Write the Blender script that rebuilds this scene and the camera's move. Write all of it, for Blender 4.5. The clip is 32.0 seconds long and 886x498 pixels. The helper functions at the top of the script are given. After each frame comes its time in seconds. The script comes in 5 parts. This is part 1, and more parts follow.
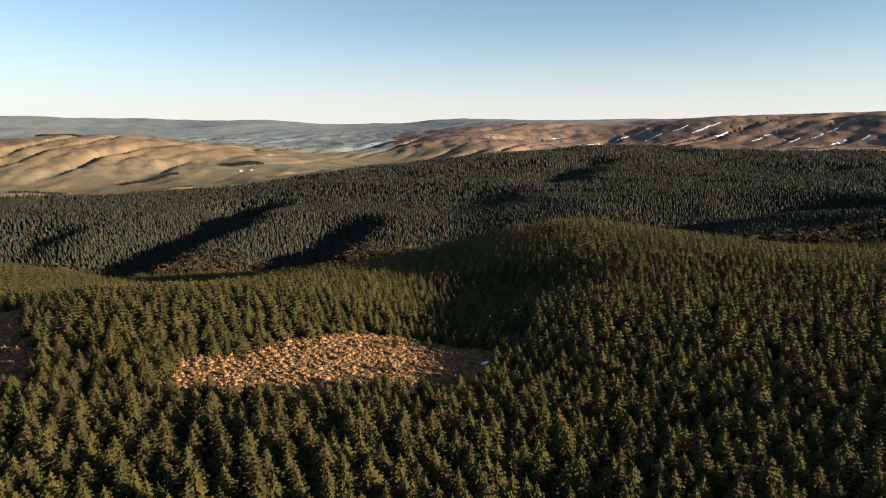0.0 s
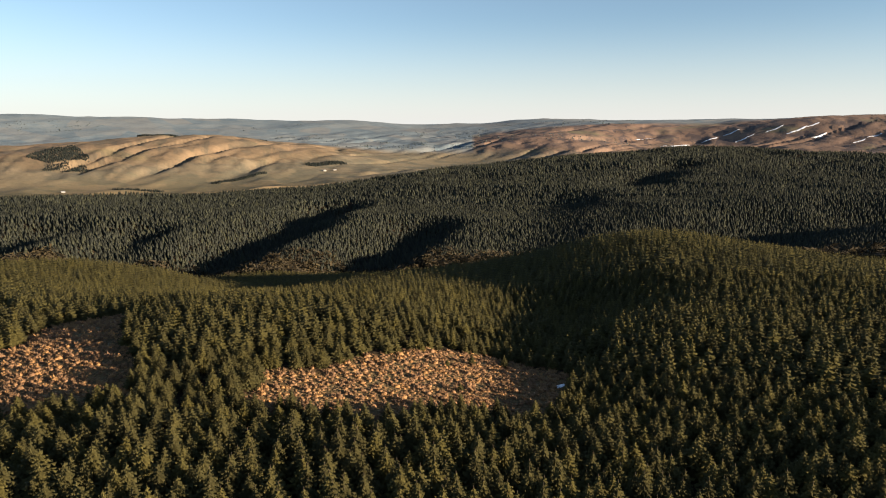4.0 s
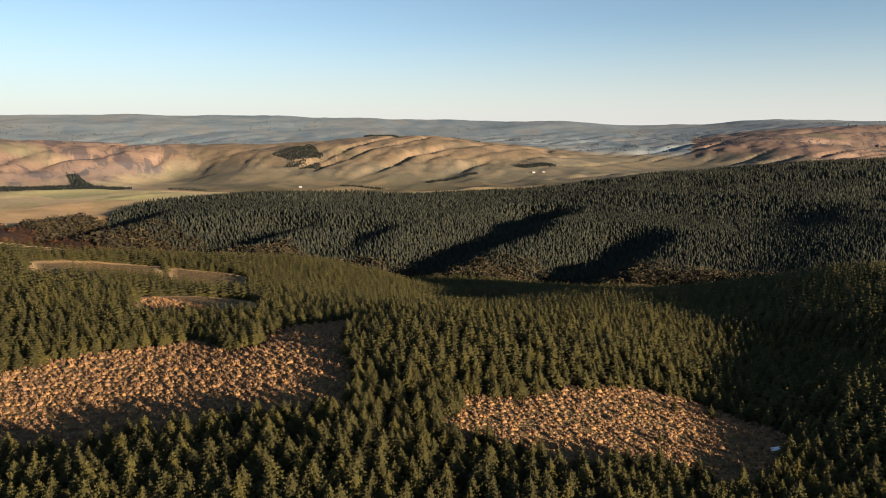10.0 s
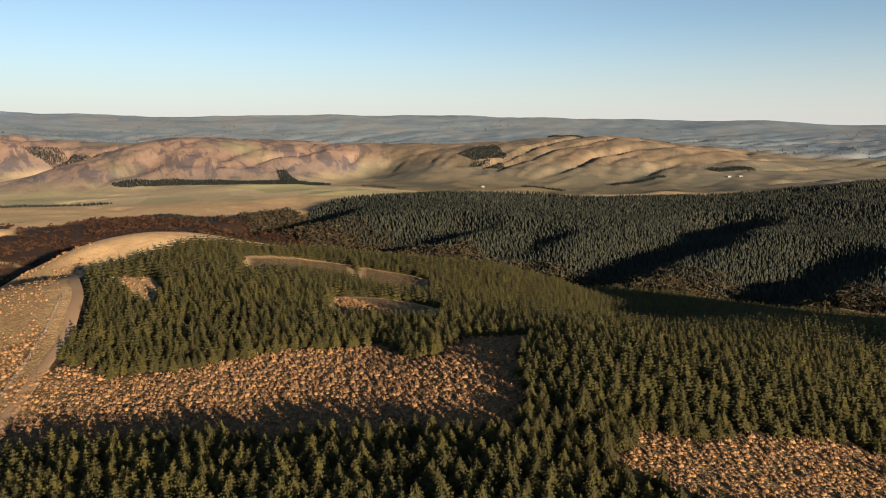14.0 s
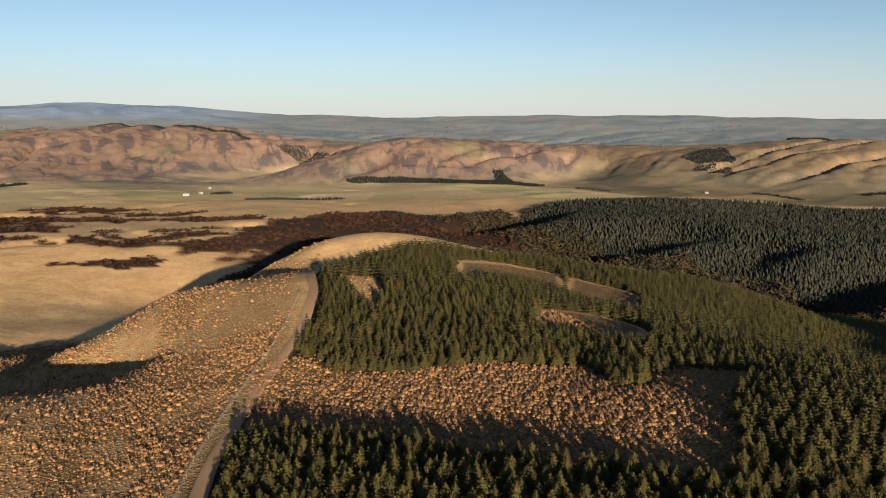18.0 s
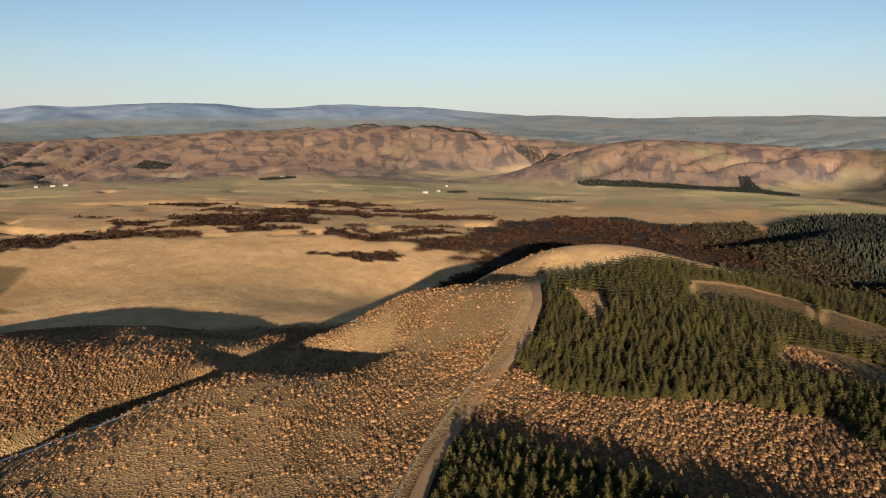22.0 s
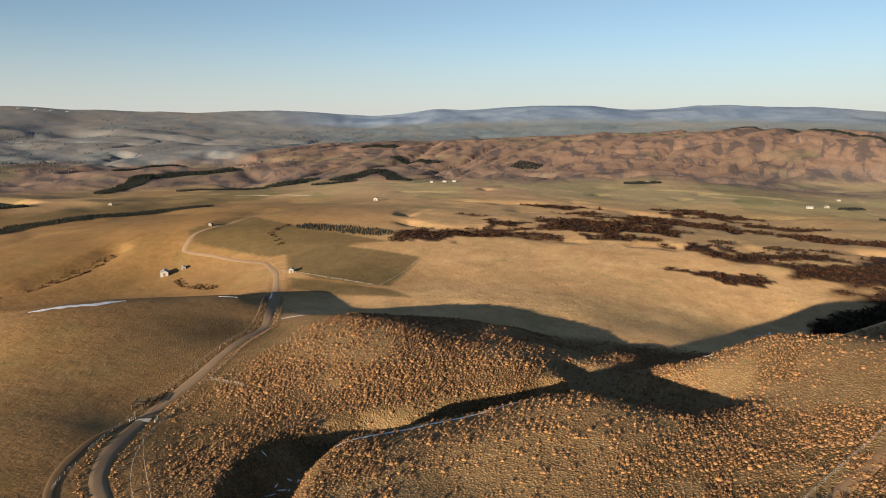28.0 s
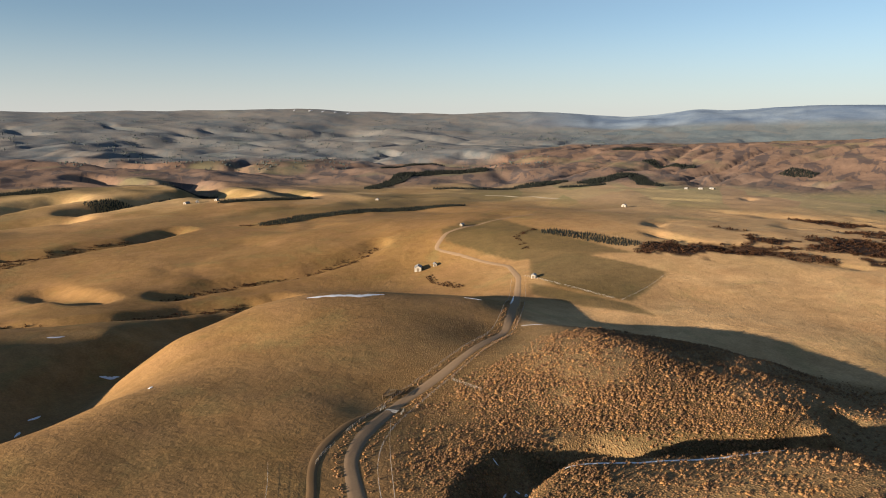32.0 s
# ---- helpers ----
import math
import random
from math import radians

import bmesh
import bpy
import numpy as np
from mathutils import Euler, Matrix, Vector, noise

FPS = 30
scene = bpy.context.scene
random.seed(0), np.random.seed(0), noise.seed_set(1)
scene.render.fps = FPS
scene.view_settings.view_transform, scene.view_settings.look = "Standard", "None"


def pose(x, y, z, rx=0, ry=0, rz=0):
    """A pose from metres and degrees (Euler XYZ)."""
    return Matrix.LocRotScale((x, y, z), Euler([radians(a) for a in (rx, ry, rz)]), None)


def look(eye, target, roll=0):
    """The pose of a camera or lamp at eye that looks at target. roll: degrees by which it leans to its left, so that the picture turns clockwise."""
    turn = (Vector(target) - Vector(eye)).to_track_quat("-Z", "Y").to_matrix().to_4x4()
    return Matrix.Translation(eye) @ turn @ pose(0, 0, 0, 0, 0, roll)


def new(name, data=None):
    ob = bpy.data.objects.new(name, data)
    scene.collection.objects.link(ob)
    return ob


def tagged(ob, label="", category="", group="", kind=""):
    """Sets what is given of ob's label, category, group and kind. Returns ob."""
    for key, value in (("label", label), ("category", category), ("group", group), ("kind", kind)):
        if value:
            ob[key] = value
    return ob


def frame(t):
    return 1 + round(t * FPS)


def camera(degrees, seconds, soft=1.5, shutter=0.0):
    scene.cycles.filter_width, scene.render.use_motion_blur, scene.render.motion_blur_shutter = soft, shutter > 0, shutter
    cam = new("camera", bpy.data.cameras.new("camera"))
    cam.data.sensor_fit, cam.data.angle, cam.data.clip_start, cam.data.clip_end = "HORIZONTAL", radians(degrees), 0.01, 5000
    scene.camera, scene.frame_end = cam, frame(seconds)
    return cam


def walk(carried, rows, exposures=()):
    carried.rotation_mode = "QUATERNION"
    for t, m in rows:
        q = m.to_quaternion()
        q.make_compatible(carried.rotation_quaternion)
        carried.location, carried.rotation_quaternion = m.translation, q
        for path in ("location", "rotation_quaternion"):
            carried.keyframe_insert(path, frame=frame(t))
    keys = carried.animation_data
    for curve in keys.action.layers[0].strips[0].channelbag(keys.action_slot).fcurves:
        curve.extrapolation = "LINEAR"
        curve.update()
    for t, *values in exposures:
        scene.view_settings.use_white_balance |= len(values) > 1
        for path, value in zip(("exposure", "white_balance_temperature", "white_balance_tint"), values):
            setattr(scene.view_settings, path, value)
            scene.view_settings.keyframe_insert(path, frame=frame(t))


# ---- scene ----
# ---- the camera: it stays over one spot, turns to its left and climbs slowly ----
cam = camera(66.05, 32.0, soft=1.0)
# seconds, height, bearing to the left of north, tilt, roll
RISE = [(0, 40.0, 0.0, -10.52, -0.02), (1, 40.97, 1.27, -10.52, -0.06), (2, 41.95, 2.63, -10.53, -0.09), (3, 42.95, 4.29, -10.54, -0.09),
        (3.5, 43.46, 5.42, -10.55, -0.07), (4.5, 44.46, 7.95, -10.55, -0.02), (5.5, 45.5, 10.61, -10.55, 0.03), (6, 46.05, 11.93, -10.55, 0.05),
        (7, 47.12, 14.68, -10.55, 0.05), (8, 48.21, 17.55, -10.55, 0.04), (9, 49.31, 20.64, -10.55, 0.01), (10, 50.43, 24.0, -10.56, 0.01),
        (11, 51.56, 27.64, -10.58, 0.01), (12, 52.75, 31.35, -10.6, 0.01), (13, 53.97, 35.18, -10.62, -0.01), (14, 55.22, 39.19, -10.64, -0.04),
        (14.5, 55.87, 41.25, -10.65, -0.05), (15.5, 57.1, 45.6, -10.65, -0.07), (16.5, 58.28, 50.13, -10.65, -0.08), (17, 58.82, 52.38, -10.65, -0.09),
        (18, 59.89, 57.03, -10.65, -0.08), (19, 61.0, 61.72, -10.65, -0.05), (20, 62.1, 66.5, -10.65, -0.03), (21, 63.23, 71.35, -10.65, -0.01),
        (22, 64.52, 76.24, -10.65, 0.04), (23, 65.95, 81.21, -10.65, 0.1), (24, 67.33, 86.21, -10.65, 0.12), (25, 68.66, 91.23, -10.65, 0.1),
        (25.5, 69.34, 93.73, -10.65, 0.09), (26.5, 70.7, 98.7, -10.65, 0.06), (27.5, 72.12, 103.66, -10.65, 0.04), (28, 72.88, 106.16, -10.64, 0.03),
        (29, 74.46, 111.2, -10.64, 0.03), (30, 76.04, 116.38, -10.64, 0.05), (31, 77.48, 121.55, -10.65, 0.07), (32, 78.84, 126.74, -10.65, 0.08)]
walk(cam, [(t, pose(0, 0, z, 90 + tilt, 0, yaw) @ pose(0, 0, 0, 0, 0, roll)) for t, z, yaw, tilt, roll in RISE],
     [(0, 2.1), (6, 2.03), (12, 1.82), (18, 1.62), (25, 1.53), (32, 1.67)])

# ---- low winter sun behind the camera's first right shoulder, clear sky ----
SUN_UP, SHADE_TO = 9.8, 72.5
world = bpy.data.worlds.new("clear_winter_sky")
scene.world = world
world.use_nodes = True
wn, wl = world.node_tree.nodes, world.node_tree.links
sky = wn.new("ShaderNodeTexSky")
sky.sky_type, sky.sun_disc = "NISHITA", False
sky.sun_elevation, sky.sun_rotation = radians(SUN_UP), radians(SHADE_TO + 35)
sky.altitude, sky.air_density, sky.dust_density, sky.ozone_density = 1500, 0.95, 0.5, 2.5
paler, cooler = wn.new("ShaderNodeHueSaturation"), wn.new("ShaderNodeMix")
paler.inputs["Saturation"].default_value = 0.8
cooler.data_type, cooler.blend_type, cooler.inputs[0].default_value = "RGBA", "MULTIPLY", 1.0
cooler.inputs[7].default_value = (0.94, 1.0, 1.0, 1)
wl.new(sky.outputs[0], paler.inputs["Color"])
wl.new(paler.outputs[0], cooler.inputs[6])
# pale haze low over the horizon, the same all round
up, band, hazy = wn.new("ShaderNodeTexCoord"), wn.new("ShaderNodeSeparateXYZ"), wn.new("ShaderNodeMix")
low = wn.new("ShaderNodeMapRange")
low.interpolation_type = "SMOOTHSTEP"
for slot, value in zip((1, 2, 3, 4), (-0.06, 0.15, 0.95, 0.0)):
    low.inputs[slot].default_value = value
wl.new(up.outputs["Generated"], band.inputs[0])
wl.new(band.outputs[2], low.inputs[0])
hazy.data_type = "RGBA"
hazy.inputs[7].default_value = (5.15, 5.0, 5.0, 1)
wl.new(low.outputs[0], hazy.inputs[0])
wl.new(cooler.outputs[2], hazy.inputs[6])
wl.new(hazy.outputs[2], wn["Background"].inputs["Color"])
wn["Background"].inputs["Strength"].default_value = 0.0425
sun = new("sun", bpy.data.lights.new("sun", "SUN"))
sun.data.energy, sun.data.angle, sun.data.color = 5.0, radians(0.53), (1.0, 0.80, 0.58)
a_s, e_s = radians(SHADE_TO), radians(SUN_UP)
to_sun = Vector((math.sin(a_s) * math.cos(e_s), -math.cos(a_s) * math.cos(e_s), math.sin(e_s)))
sun.matrix_world = look(to_sun * 300, (0, 0, 0))


# ---- materials ----
def material(name, rough=0.9, spec=0.2):
    m = bpy.data.materials.new(name)
    m.use_nodes = True
    n, l = m.node_tree.nodes, m.node_tree.links
    b = n["Principled BSDF"]
    b.inputs["Roughness"].default_value = rough
    b.inputs["Specular IOR Level"].default_value = spec
    return m, n, l, b


def noise_tex(n, l, vec, scale, detail=4.0, rough=0.55, warp=0.0):
    t = n.new("ShaderNodeTexNoise")
    t.inputs["Scale"].default_value, t.inputs["Detail"].default_value = scale, detail
    t.inputs["Roughness"].default_value, t.inputs["Distortion"].default_value = rough, warp
    l.new(vec, t.inputs["Vector"])
    return t.outputs["Fac"]


def ramp(n, l, fac, stops):
    r = n.new("ShaderNodeValToRGB")
    e = r.color_ramp.elements
    while len(e) < len(stops):
        e.new(0.5)
    for el, (p, c) in zip(e, stops):
        el.position = p
        el.color = (*c, 1) if len(c) == 3 else c
    l.new(fac, r.inputs["Fac"])
    return r.outputs["Color"]


def remap(n, l, fac, a, b, c=0.0, d=1.0):
    m = n.new("ShaderNodeMapRange")
    for i, v in zip((1, 2, 3, 4), (a, b, c, d)):
        m.inputs[i].default_value = v
    l.new(fac, m.inputs[0])
    return m.outputs[0]


def mix(n, l, fac, a, b, how="MIX"):
    m = n.new("ShaderNodeMix")
    m.data_type, m.blend_type = "RGBA", how
    for s, v in ((m.inputs[0], fac), (m.inputs[6], a), (m.inputs[7], b)):
        if isinstance(v, (int, float)):
            s.default_value = v
        elif isinstance(v, tuple):
            s.default_value = (*v, 1)
        else:
            l.new(v, s)
    return m.outputs[2]


def mul(n, l, a, b):
    m = n.new("ShaderNodeMath")
    m.operation = "MULTIPLY"
    for s, v in zip(m.inputs, (a, b)):
        if isinstance(v, (int, float)):
            s.default_value = v
        else:
            l.new(v, s)
    return m.outputs[0]


def bump(n, l, b, fac, strength, distance):
    k = n.new("ShaderNodeBump")
    k.inputs["Strength"].default_value, k.inputs["Distance"].default_value = strength, distance
    l.new(fac, k.inputs["Height"])
    l.new(k.outputs[0], b.inputs["Normal"])


def place(n):
    return n.new("ShaderNodeNewGeometry").outputs["Position"]


def attr(n, name):
    a = n.new("ShaderNodeAttribute")
    a.attribute_name = name
    return a


def ground_material():
    m, n, l, b = material("open_hill_country", 0.95, 0.1)
    p = place(n)
    rough9, rough3 = noise_tex(n, l, p, 0.11, 7, 0.72), noise_tex(n, l, p, 0.3, 5, 0.7)
    big, mid, fine = noise_tex(n, l, p, 0.006, 4), noise_tex(n, l, p, 0.035, 5, 0.6, 0.6), noise_tex(n, l, p, 0.9, 5, 0.7)
    huge = noise_tex(n, l, p, 0.0035, 5, 0.6, 0.4)
    c1, c2 = attr(n, "cover"), attr(n, "cover_b")
    s1, s2 = n.new("ShaderNodeSeparateColor"), n.new("ShaderNodeSeparateColor")
    l.new(c1.outputs["Color"], s1.inputs[0])
    l.new(c2.outputs["Color"], s2.inputs[0])
    lay = attr(n, "lay").outputs["Vector"]
    # winter-dry grass, gold to fawn
    grass = ramp(n, l, mid, [(0.3, (0.43, 0.27, 0.13)), (0.52, (0.50, 0.325, 0.162)), (0.72, (0.55, 0.375, 0.195))])
    grass = mix(n, l, remap(n, l, big, 0.52, 0.75, 0.0, 0.7), grass, (0.36, 0.275, 0.125))
    # grazed paddock
    paddock = ramp(n, l, mid, [(0.3, (0.16, 0.088, 0.028)), (0.7, (0.195, 0.11, 0.037))])
    # fenced fields, each grazed or cropped in its own way
    cells = n.new("ShaderNodeTexVoronoi")
    cells.inputs["Scale"].default_value, cells.inputs["Randomness"].default_value = 0.0075, 0.85
    l.new(lay, cells.inputs["Vector"])
    pick = n.new("ShaderNodeSeparateColor")
    l.new(cells.outputs["Color"], pick.inputs[0])
    field = ramp(n, l, pick.outputs[0], [(0.0, (0.56, 0.39, 0.22)), (0.25, (0.36, 0.32, 0.155)), (0.45, (0.54, 0.4, 0.215)), (0.6, (0.3, 0.29, 0.13)), (0.8, (0.54, 0.42, 0.225)), (1.0, (0.5, 0.3, 0.18))])
    field = mix(n, l, 0.28, field, ramp(n, l, mid, [(0.3, (0.32, 0.24, 0.115)), (0.7, (0.48, 0.36, 0.18))]))
    s4 = n.new("ShaderNodeSeparateColor")
    l.new(attr(n, "cover_c").outputs["Color"], s4.inputs[0])
    worn = noise_tex(n, l, p, 0.022, 7, 0.68, 0.7)
    paddock = mix(n, l, remap(n, l, worn, 0.5, 0.64, 0.0, 0.55), paddock, (0.225, 0.128, 0.058))
    paddock = mix(n, l, remap(n, l, worn, 0.47, 0.36, 0.0, 0.5), paddock, (0.135, 0.112, 0.042))
    grass = mix(n, l, remap(n, l, worn, 0.46, 0.34, 0.0, 0.5), grass, (0.34, 0.265, 0.12))
    grass = mix(n, l, remap(n, l, worn, 0.56, 0.66, 0.0, 0.5), grass, (0.45, 0.265, 0.125))
    col = mix(n, l, s2.outputs[0], grass, paddock)
    col = mix(n, l, s4.outputs[2], col, field)
    # improved pasture, olive green
    olive = ramp(n, l, worn, [(0.35, (0.075, 0.065, 0.028)), (0.65, (0.112, 0.086, 0.038))])
    col = mix(n, l, s4.outputs[1], col, olive)
    # brown, burnt hillsides
    brown = ramp(n, l, noise_tex(n, l, lay, 0.02, 8, 0.62, 0.5), [(0.37, (0.085, 0.06, 0.055)), (0.45, (0.1, 0.07, 0.062)), (0.48, (0.19, 0.12, 0.084)), (0.7, (0.25, 0.16, 0.11))])
    brown = mix(n, l, remap(n, l, huge, 0.56, 0.68), brown, (0.165, 0.14, 0.078))
    # shade of small gullies painted as dark lines, with no relief under them
    gully_shade = n.new("ShaderNodeTexVoronoi")
    gully_shade.feature = "DISTANCE_TO_EDGE"
    gully_shade.inputs["Scale"].default_value = 0.013
    bent = n.new("ShaderNodeVectorMath")
    bent.operation = "MULTIPLY_ADD"
    wob = n.new("ShaderNodeTexNoise")
    wob.inputs["Scale"].default_value, wob.inputs["Detail"].default_value = 0.02, 4
    l.new(lay, wob.inputs["Vector"])
    l.new(wob.outputs["Color"], bent.inputs[0])
    bent.inputs[1].default_value = (90, 90, 0)
    l.new(lay, bent.inputs[2])
    long_way = n.new("ShaderNodeVectorMath")
    long_way.operation = "MULTIPLY"
    long_way.inputs[1].default_value = (1.3, 0.5, 0)
    l.new(bent.outputs[0], long_way.inputs[0])
    l.new(long_way.outputs[0], gully_shade.inputs["Vector"])
    brown = mix(n, l, remap(n, l, gully_shade.outputs["Distance"], 0.01, 0.07, 0.2, 0.0), brown, (0.085, 0.07, 0.062))
    col = mix(n, l, s2.outputs[1], col, brown)
    # the wide plain far off, a patchwork of greens with bluish haze painted in
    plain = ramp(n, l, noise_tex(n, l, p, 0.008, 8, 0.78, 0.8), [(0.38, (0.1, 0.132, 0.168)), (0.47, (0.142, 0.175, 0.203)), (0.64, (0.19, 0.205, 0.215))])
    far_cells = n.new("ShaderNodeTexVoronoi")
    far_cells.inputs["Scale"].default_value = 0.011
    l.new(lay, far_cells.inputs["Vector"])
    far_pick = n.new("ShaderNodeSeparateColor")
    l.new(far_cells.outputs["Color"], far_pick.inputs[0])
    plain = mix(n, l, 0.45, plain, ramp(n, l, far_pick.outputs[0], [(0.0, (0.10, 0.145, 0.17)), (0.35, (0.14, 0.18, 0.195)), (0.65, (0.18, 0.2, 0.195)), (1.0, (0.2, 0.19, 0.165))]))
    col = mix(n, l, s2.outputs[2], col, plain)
    # the farthest ranges: the blue of air haze put into their colour
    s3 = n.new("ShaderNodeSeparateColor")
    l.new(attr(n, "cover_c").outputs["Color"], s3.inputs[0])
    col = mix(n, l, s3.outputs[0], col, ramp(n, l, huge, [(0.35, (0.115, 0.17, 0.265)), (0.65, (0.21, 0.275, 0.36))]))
    # tussock ground, heath, forest litter
    tuss = ramp(n, l, fine, [(0.3, (0.068, 0.042, 0.019)), (0.5, (0.125, 0.08, 0.035)), (0.75, (0.205, 0.134, 0.061))])
    tuss = mix(n, l, remap(n, l, mid, 0.45, 0.7), tuss, (0.115, 0.088, 0.044))
    dots = n.new("ShaderNodeTexVoronoi")
    dots.inputs["Scale"].default_value = 1.25
    l.new(p, dots.inputs["Vector"])
    dot = remap(n, l, dots.outputs["Distance"], 0.22, 0.5, 1.0, 0.0)
    tuss = mix(n, l, mul(n, l, dot, remap(n, l, rough3, 0.42, 0.6)), tuss, (0.27, 0.172, 0.085))
    col = mix(n, l, s1.outputs[1], col, tuss)
    heath = ramp(n, l, noise_tex(n, l, p, 0.25, 5, 0.7), [(0.35, (0.0203, 0.0116, 0.00812)), (0.7, (0.0522, 0.029, 0.01856))])
    col = mix(n, l, s1.outputs[2], col, heath)
    litter = ramp(n, l, fine, [(0.35, (0.01276, 0.00928, 0.00522)), (0.7, (0.0348, 0.02436, 0.01276))])
    col = mix(n, l, s1.outputs[0], col, litter)
    col = mix(n, l, 0.7, col, ramp(n, l, fine, [(0.25, (0.55, 0.55, 0.55)), (0.75, (1.25, 1.25, 1.25))]), "MULTIPLY")
    col = mix(n, l, 1.0, col, ramp(n, l, rough9, [(0.3, (0.82, 0.81, 0.8)), (0.5, (1, 1, 1)), (0.7, (1.14, 1.13, 1.1))]), "MULTIPLY")
    l.new(col, b.inputs["Base Color"])
    k1 = n.new("ShaderNodeBump")
    k1.inputs["Strength"].default_value, k1.inputs["Distance"].default_value = 0.45, 1.2
    l.new(rough9, k1.inputs["Height"])
    k2 = n.new("ShaderNodeBump")
    k2.inputs["Strength"].default_value, k2.inputs["Distance"].default_value = 0.6, 0.4
    l.new(rough3, k2.inputs["Height"])
    l.new(k1.outputs[0], k2.inputs["Normal"])
    k3 = n.new("ShaderNodeBump")
    k3.inputs["Distance"].default_value = 0.3
    l.new(mul(n, l, dot, s1.outputs[1]), k3.inputs["Height"])
    l.new(k2.outputs[0], k3.inputs["Normal"])
    l.new(k3.outputs[0], b.inputs["Normal"])
    return m


def leaf_material(name, dark, light, scale=3.0, vary=0.35, through_light=0.3):
    """Foliage: its tone varies from plant to plant and within a plant."""
    m, n, l, b = material(name, 0.8, 0.12)
    t = n.new("ShaderNodeObjectInfo").outputs["Random"]
    own = attr(n, "tint").outputs["Fac"]
    k = n.new("ShaderNodeMath")
    k.operation = "ADD"
    l.new(t, k.inputs[0])
    l.new(own, k.inputs[1])
    fr = n.new("ShaderNodeMath")
    fr.operation = "FRACT"
    l.new(k.outputs[0], fr.inputs[0])
    inner = noise_tex(n, l, place(n), scale, 3, 0.7)
    col = mix(n, l, inner, dark, light)
    col = mix(n, l, 1.0, col, ramp(n, l, fr.outputs[0], [(0, (1 - vary, 1 - vary, 1 - vary * 0.9)), (0.5, (1, 1, 1)), (1, (1 + vary, 1 + vary * 0.8, 1))]), "MULTIPLY")
    l.new(col, b.inputs["Base Color"])
    bump(n, l, b, inner, 0.3, 0.15)
    # light also comes through the leaves
    thin, both = n.new("ShaderNodeBsdfTranslucent"), n.new("ShaderNodeMixShader")
    both.inputs[0].default_value = through_light
    l.new(col, thin.inputs["Color"])
    l.new(b.outputs[0], both.inputs[1])
    l.new(thin.outputs[0], both.inputs[2])
    l.new(both.outputs[0], n["Material Output"].inputs["Surface"])
    return m


def plain_material(name, dark, light, scale=1.5, rough=0.8, spec=0.25, relief=0.3):
    m, n, l, b = material(name, rough, spec)
    p = place(n)
    f = noise_tex(n, l, p, scale, 6, 0.65, 0.3)
    g = noise_tex(n, l, p, scale * 0.12, 3)
    col = mix(n, l, 0.4, mix(n, l, f, dark, light), mix(n, l, g, dark, light))
    l.new(col, b.inputs["Base Color"])
    bump(n, l, b, f, relief, 0.05)
    return m


GROUND = ground_material()
SPRUCE = leaf_material("conifer_needles", (0.040, 0.039, 0.015), (0.102, 0.088, 0.032), 1.6, 0.3, 0.2)
# trees across the valley: dimmer light and bluish haze put into the needle colour
FAR_SPRUCE = leaf_material("hazed_conifer_needles", (0.02, 0.0245, 0.02), (0.053, 0.056, 0.043), 0.5)
BELT = leaf_material("dark_shelter_belt_needles", (0.012, 0.016, 0.016), (0.034, 0.04, 0.036), 0.3)
# far groves: pale bluish air haze mixed into the leaf colour
HAZY_GREEN = leaf_material("hazed_grove_leaves", (0.05, 0.068, 0.078), (0.085, 0.105, 0.112), 0.2)
BARK = plain_material("grey_brown_bark", (0.03, 0.021, 0.015), (0.072, 0.054, 0.036), 9)
STRAW = leaf_material("dry_tussock_blades", (0.095, 0.053, 0.026), (0.34, 0.2, 0.106), 5.0, 0.35, 0.15)
HEATH = leaf_material("dark_heath_twigs", (0.02, 0.0108, 0.0068), (0.06, 0.03, 0.018), 0.7)
BUSH = leaf_material("grey_green_native_bush", (0.018, 0.017, 0.011), (0.06, 0.046, 0.028), 0.6)
GRAVEL = plain_material("fawn_gravel_road", (0.2, 0.125, 0.07), (0.33, 0.22, 0.13), 1.2, 0.95, 0.1, 0.5)
GREY_GRAVEL = plain_material("grey_gravel_road", (0.19, 0.13, 0.08), (0.31, 0.22, 0.14), 1.2, 0.95, 0.1, 0.5)
EARTH = plain_material("bare_trodden_earth", (0.135, 0.086, 0.044), (0.215, 0.14, 0.076), 0.9, 0.95, 0.1, 0.5)
PALE = plain_material("pale_dry_track", (0.42, 0.36, 0.26), (0.58, 0.5, 0.38), 0.5, 0.95, 0.1)
SNOW = plain_material("old_snow", (0.55, 0.6, 0.68), (0.8, 0.82, 0.85), 1.5, 0.6, 0.4, 0.3)
WOOD = plain_material("weathered_fence_wood", (0.07, 0.055, 0.042), (0.16, 0.13, 0.1), 6)
WIRE = plain_material("galvanised_wire", (0.3, 0.3, 0.3), (0.45, 0.45, 0.44), 20, 0.5, 0.5)
WALL = plain_material("pale_painted_boards", (0.2, 0.185, 0.165), (0.31, 0.295, 0.265), 2)
ROOF = plain_material("grey_corrugated_iron", (0.14, 0.145, 0.15), (0.25, 0.255, 0.26), 2, 0.5, 0.5)
GLASS = plain_material("dark_window_glass", (0.02, 0.025, 0.03), (0.05, 0.06, 0.07), 2, 0.15, 0.6, 0.0)


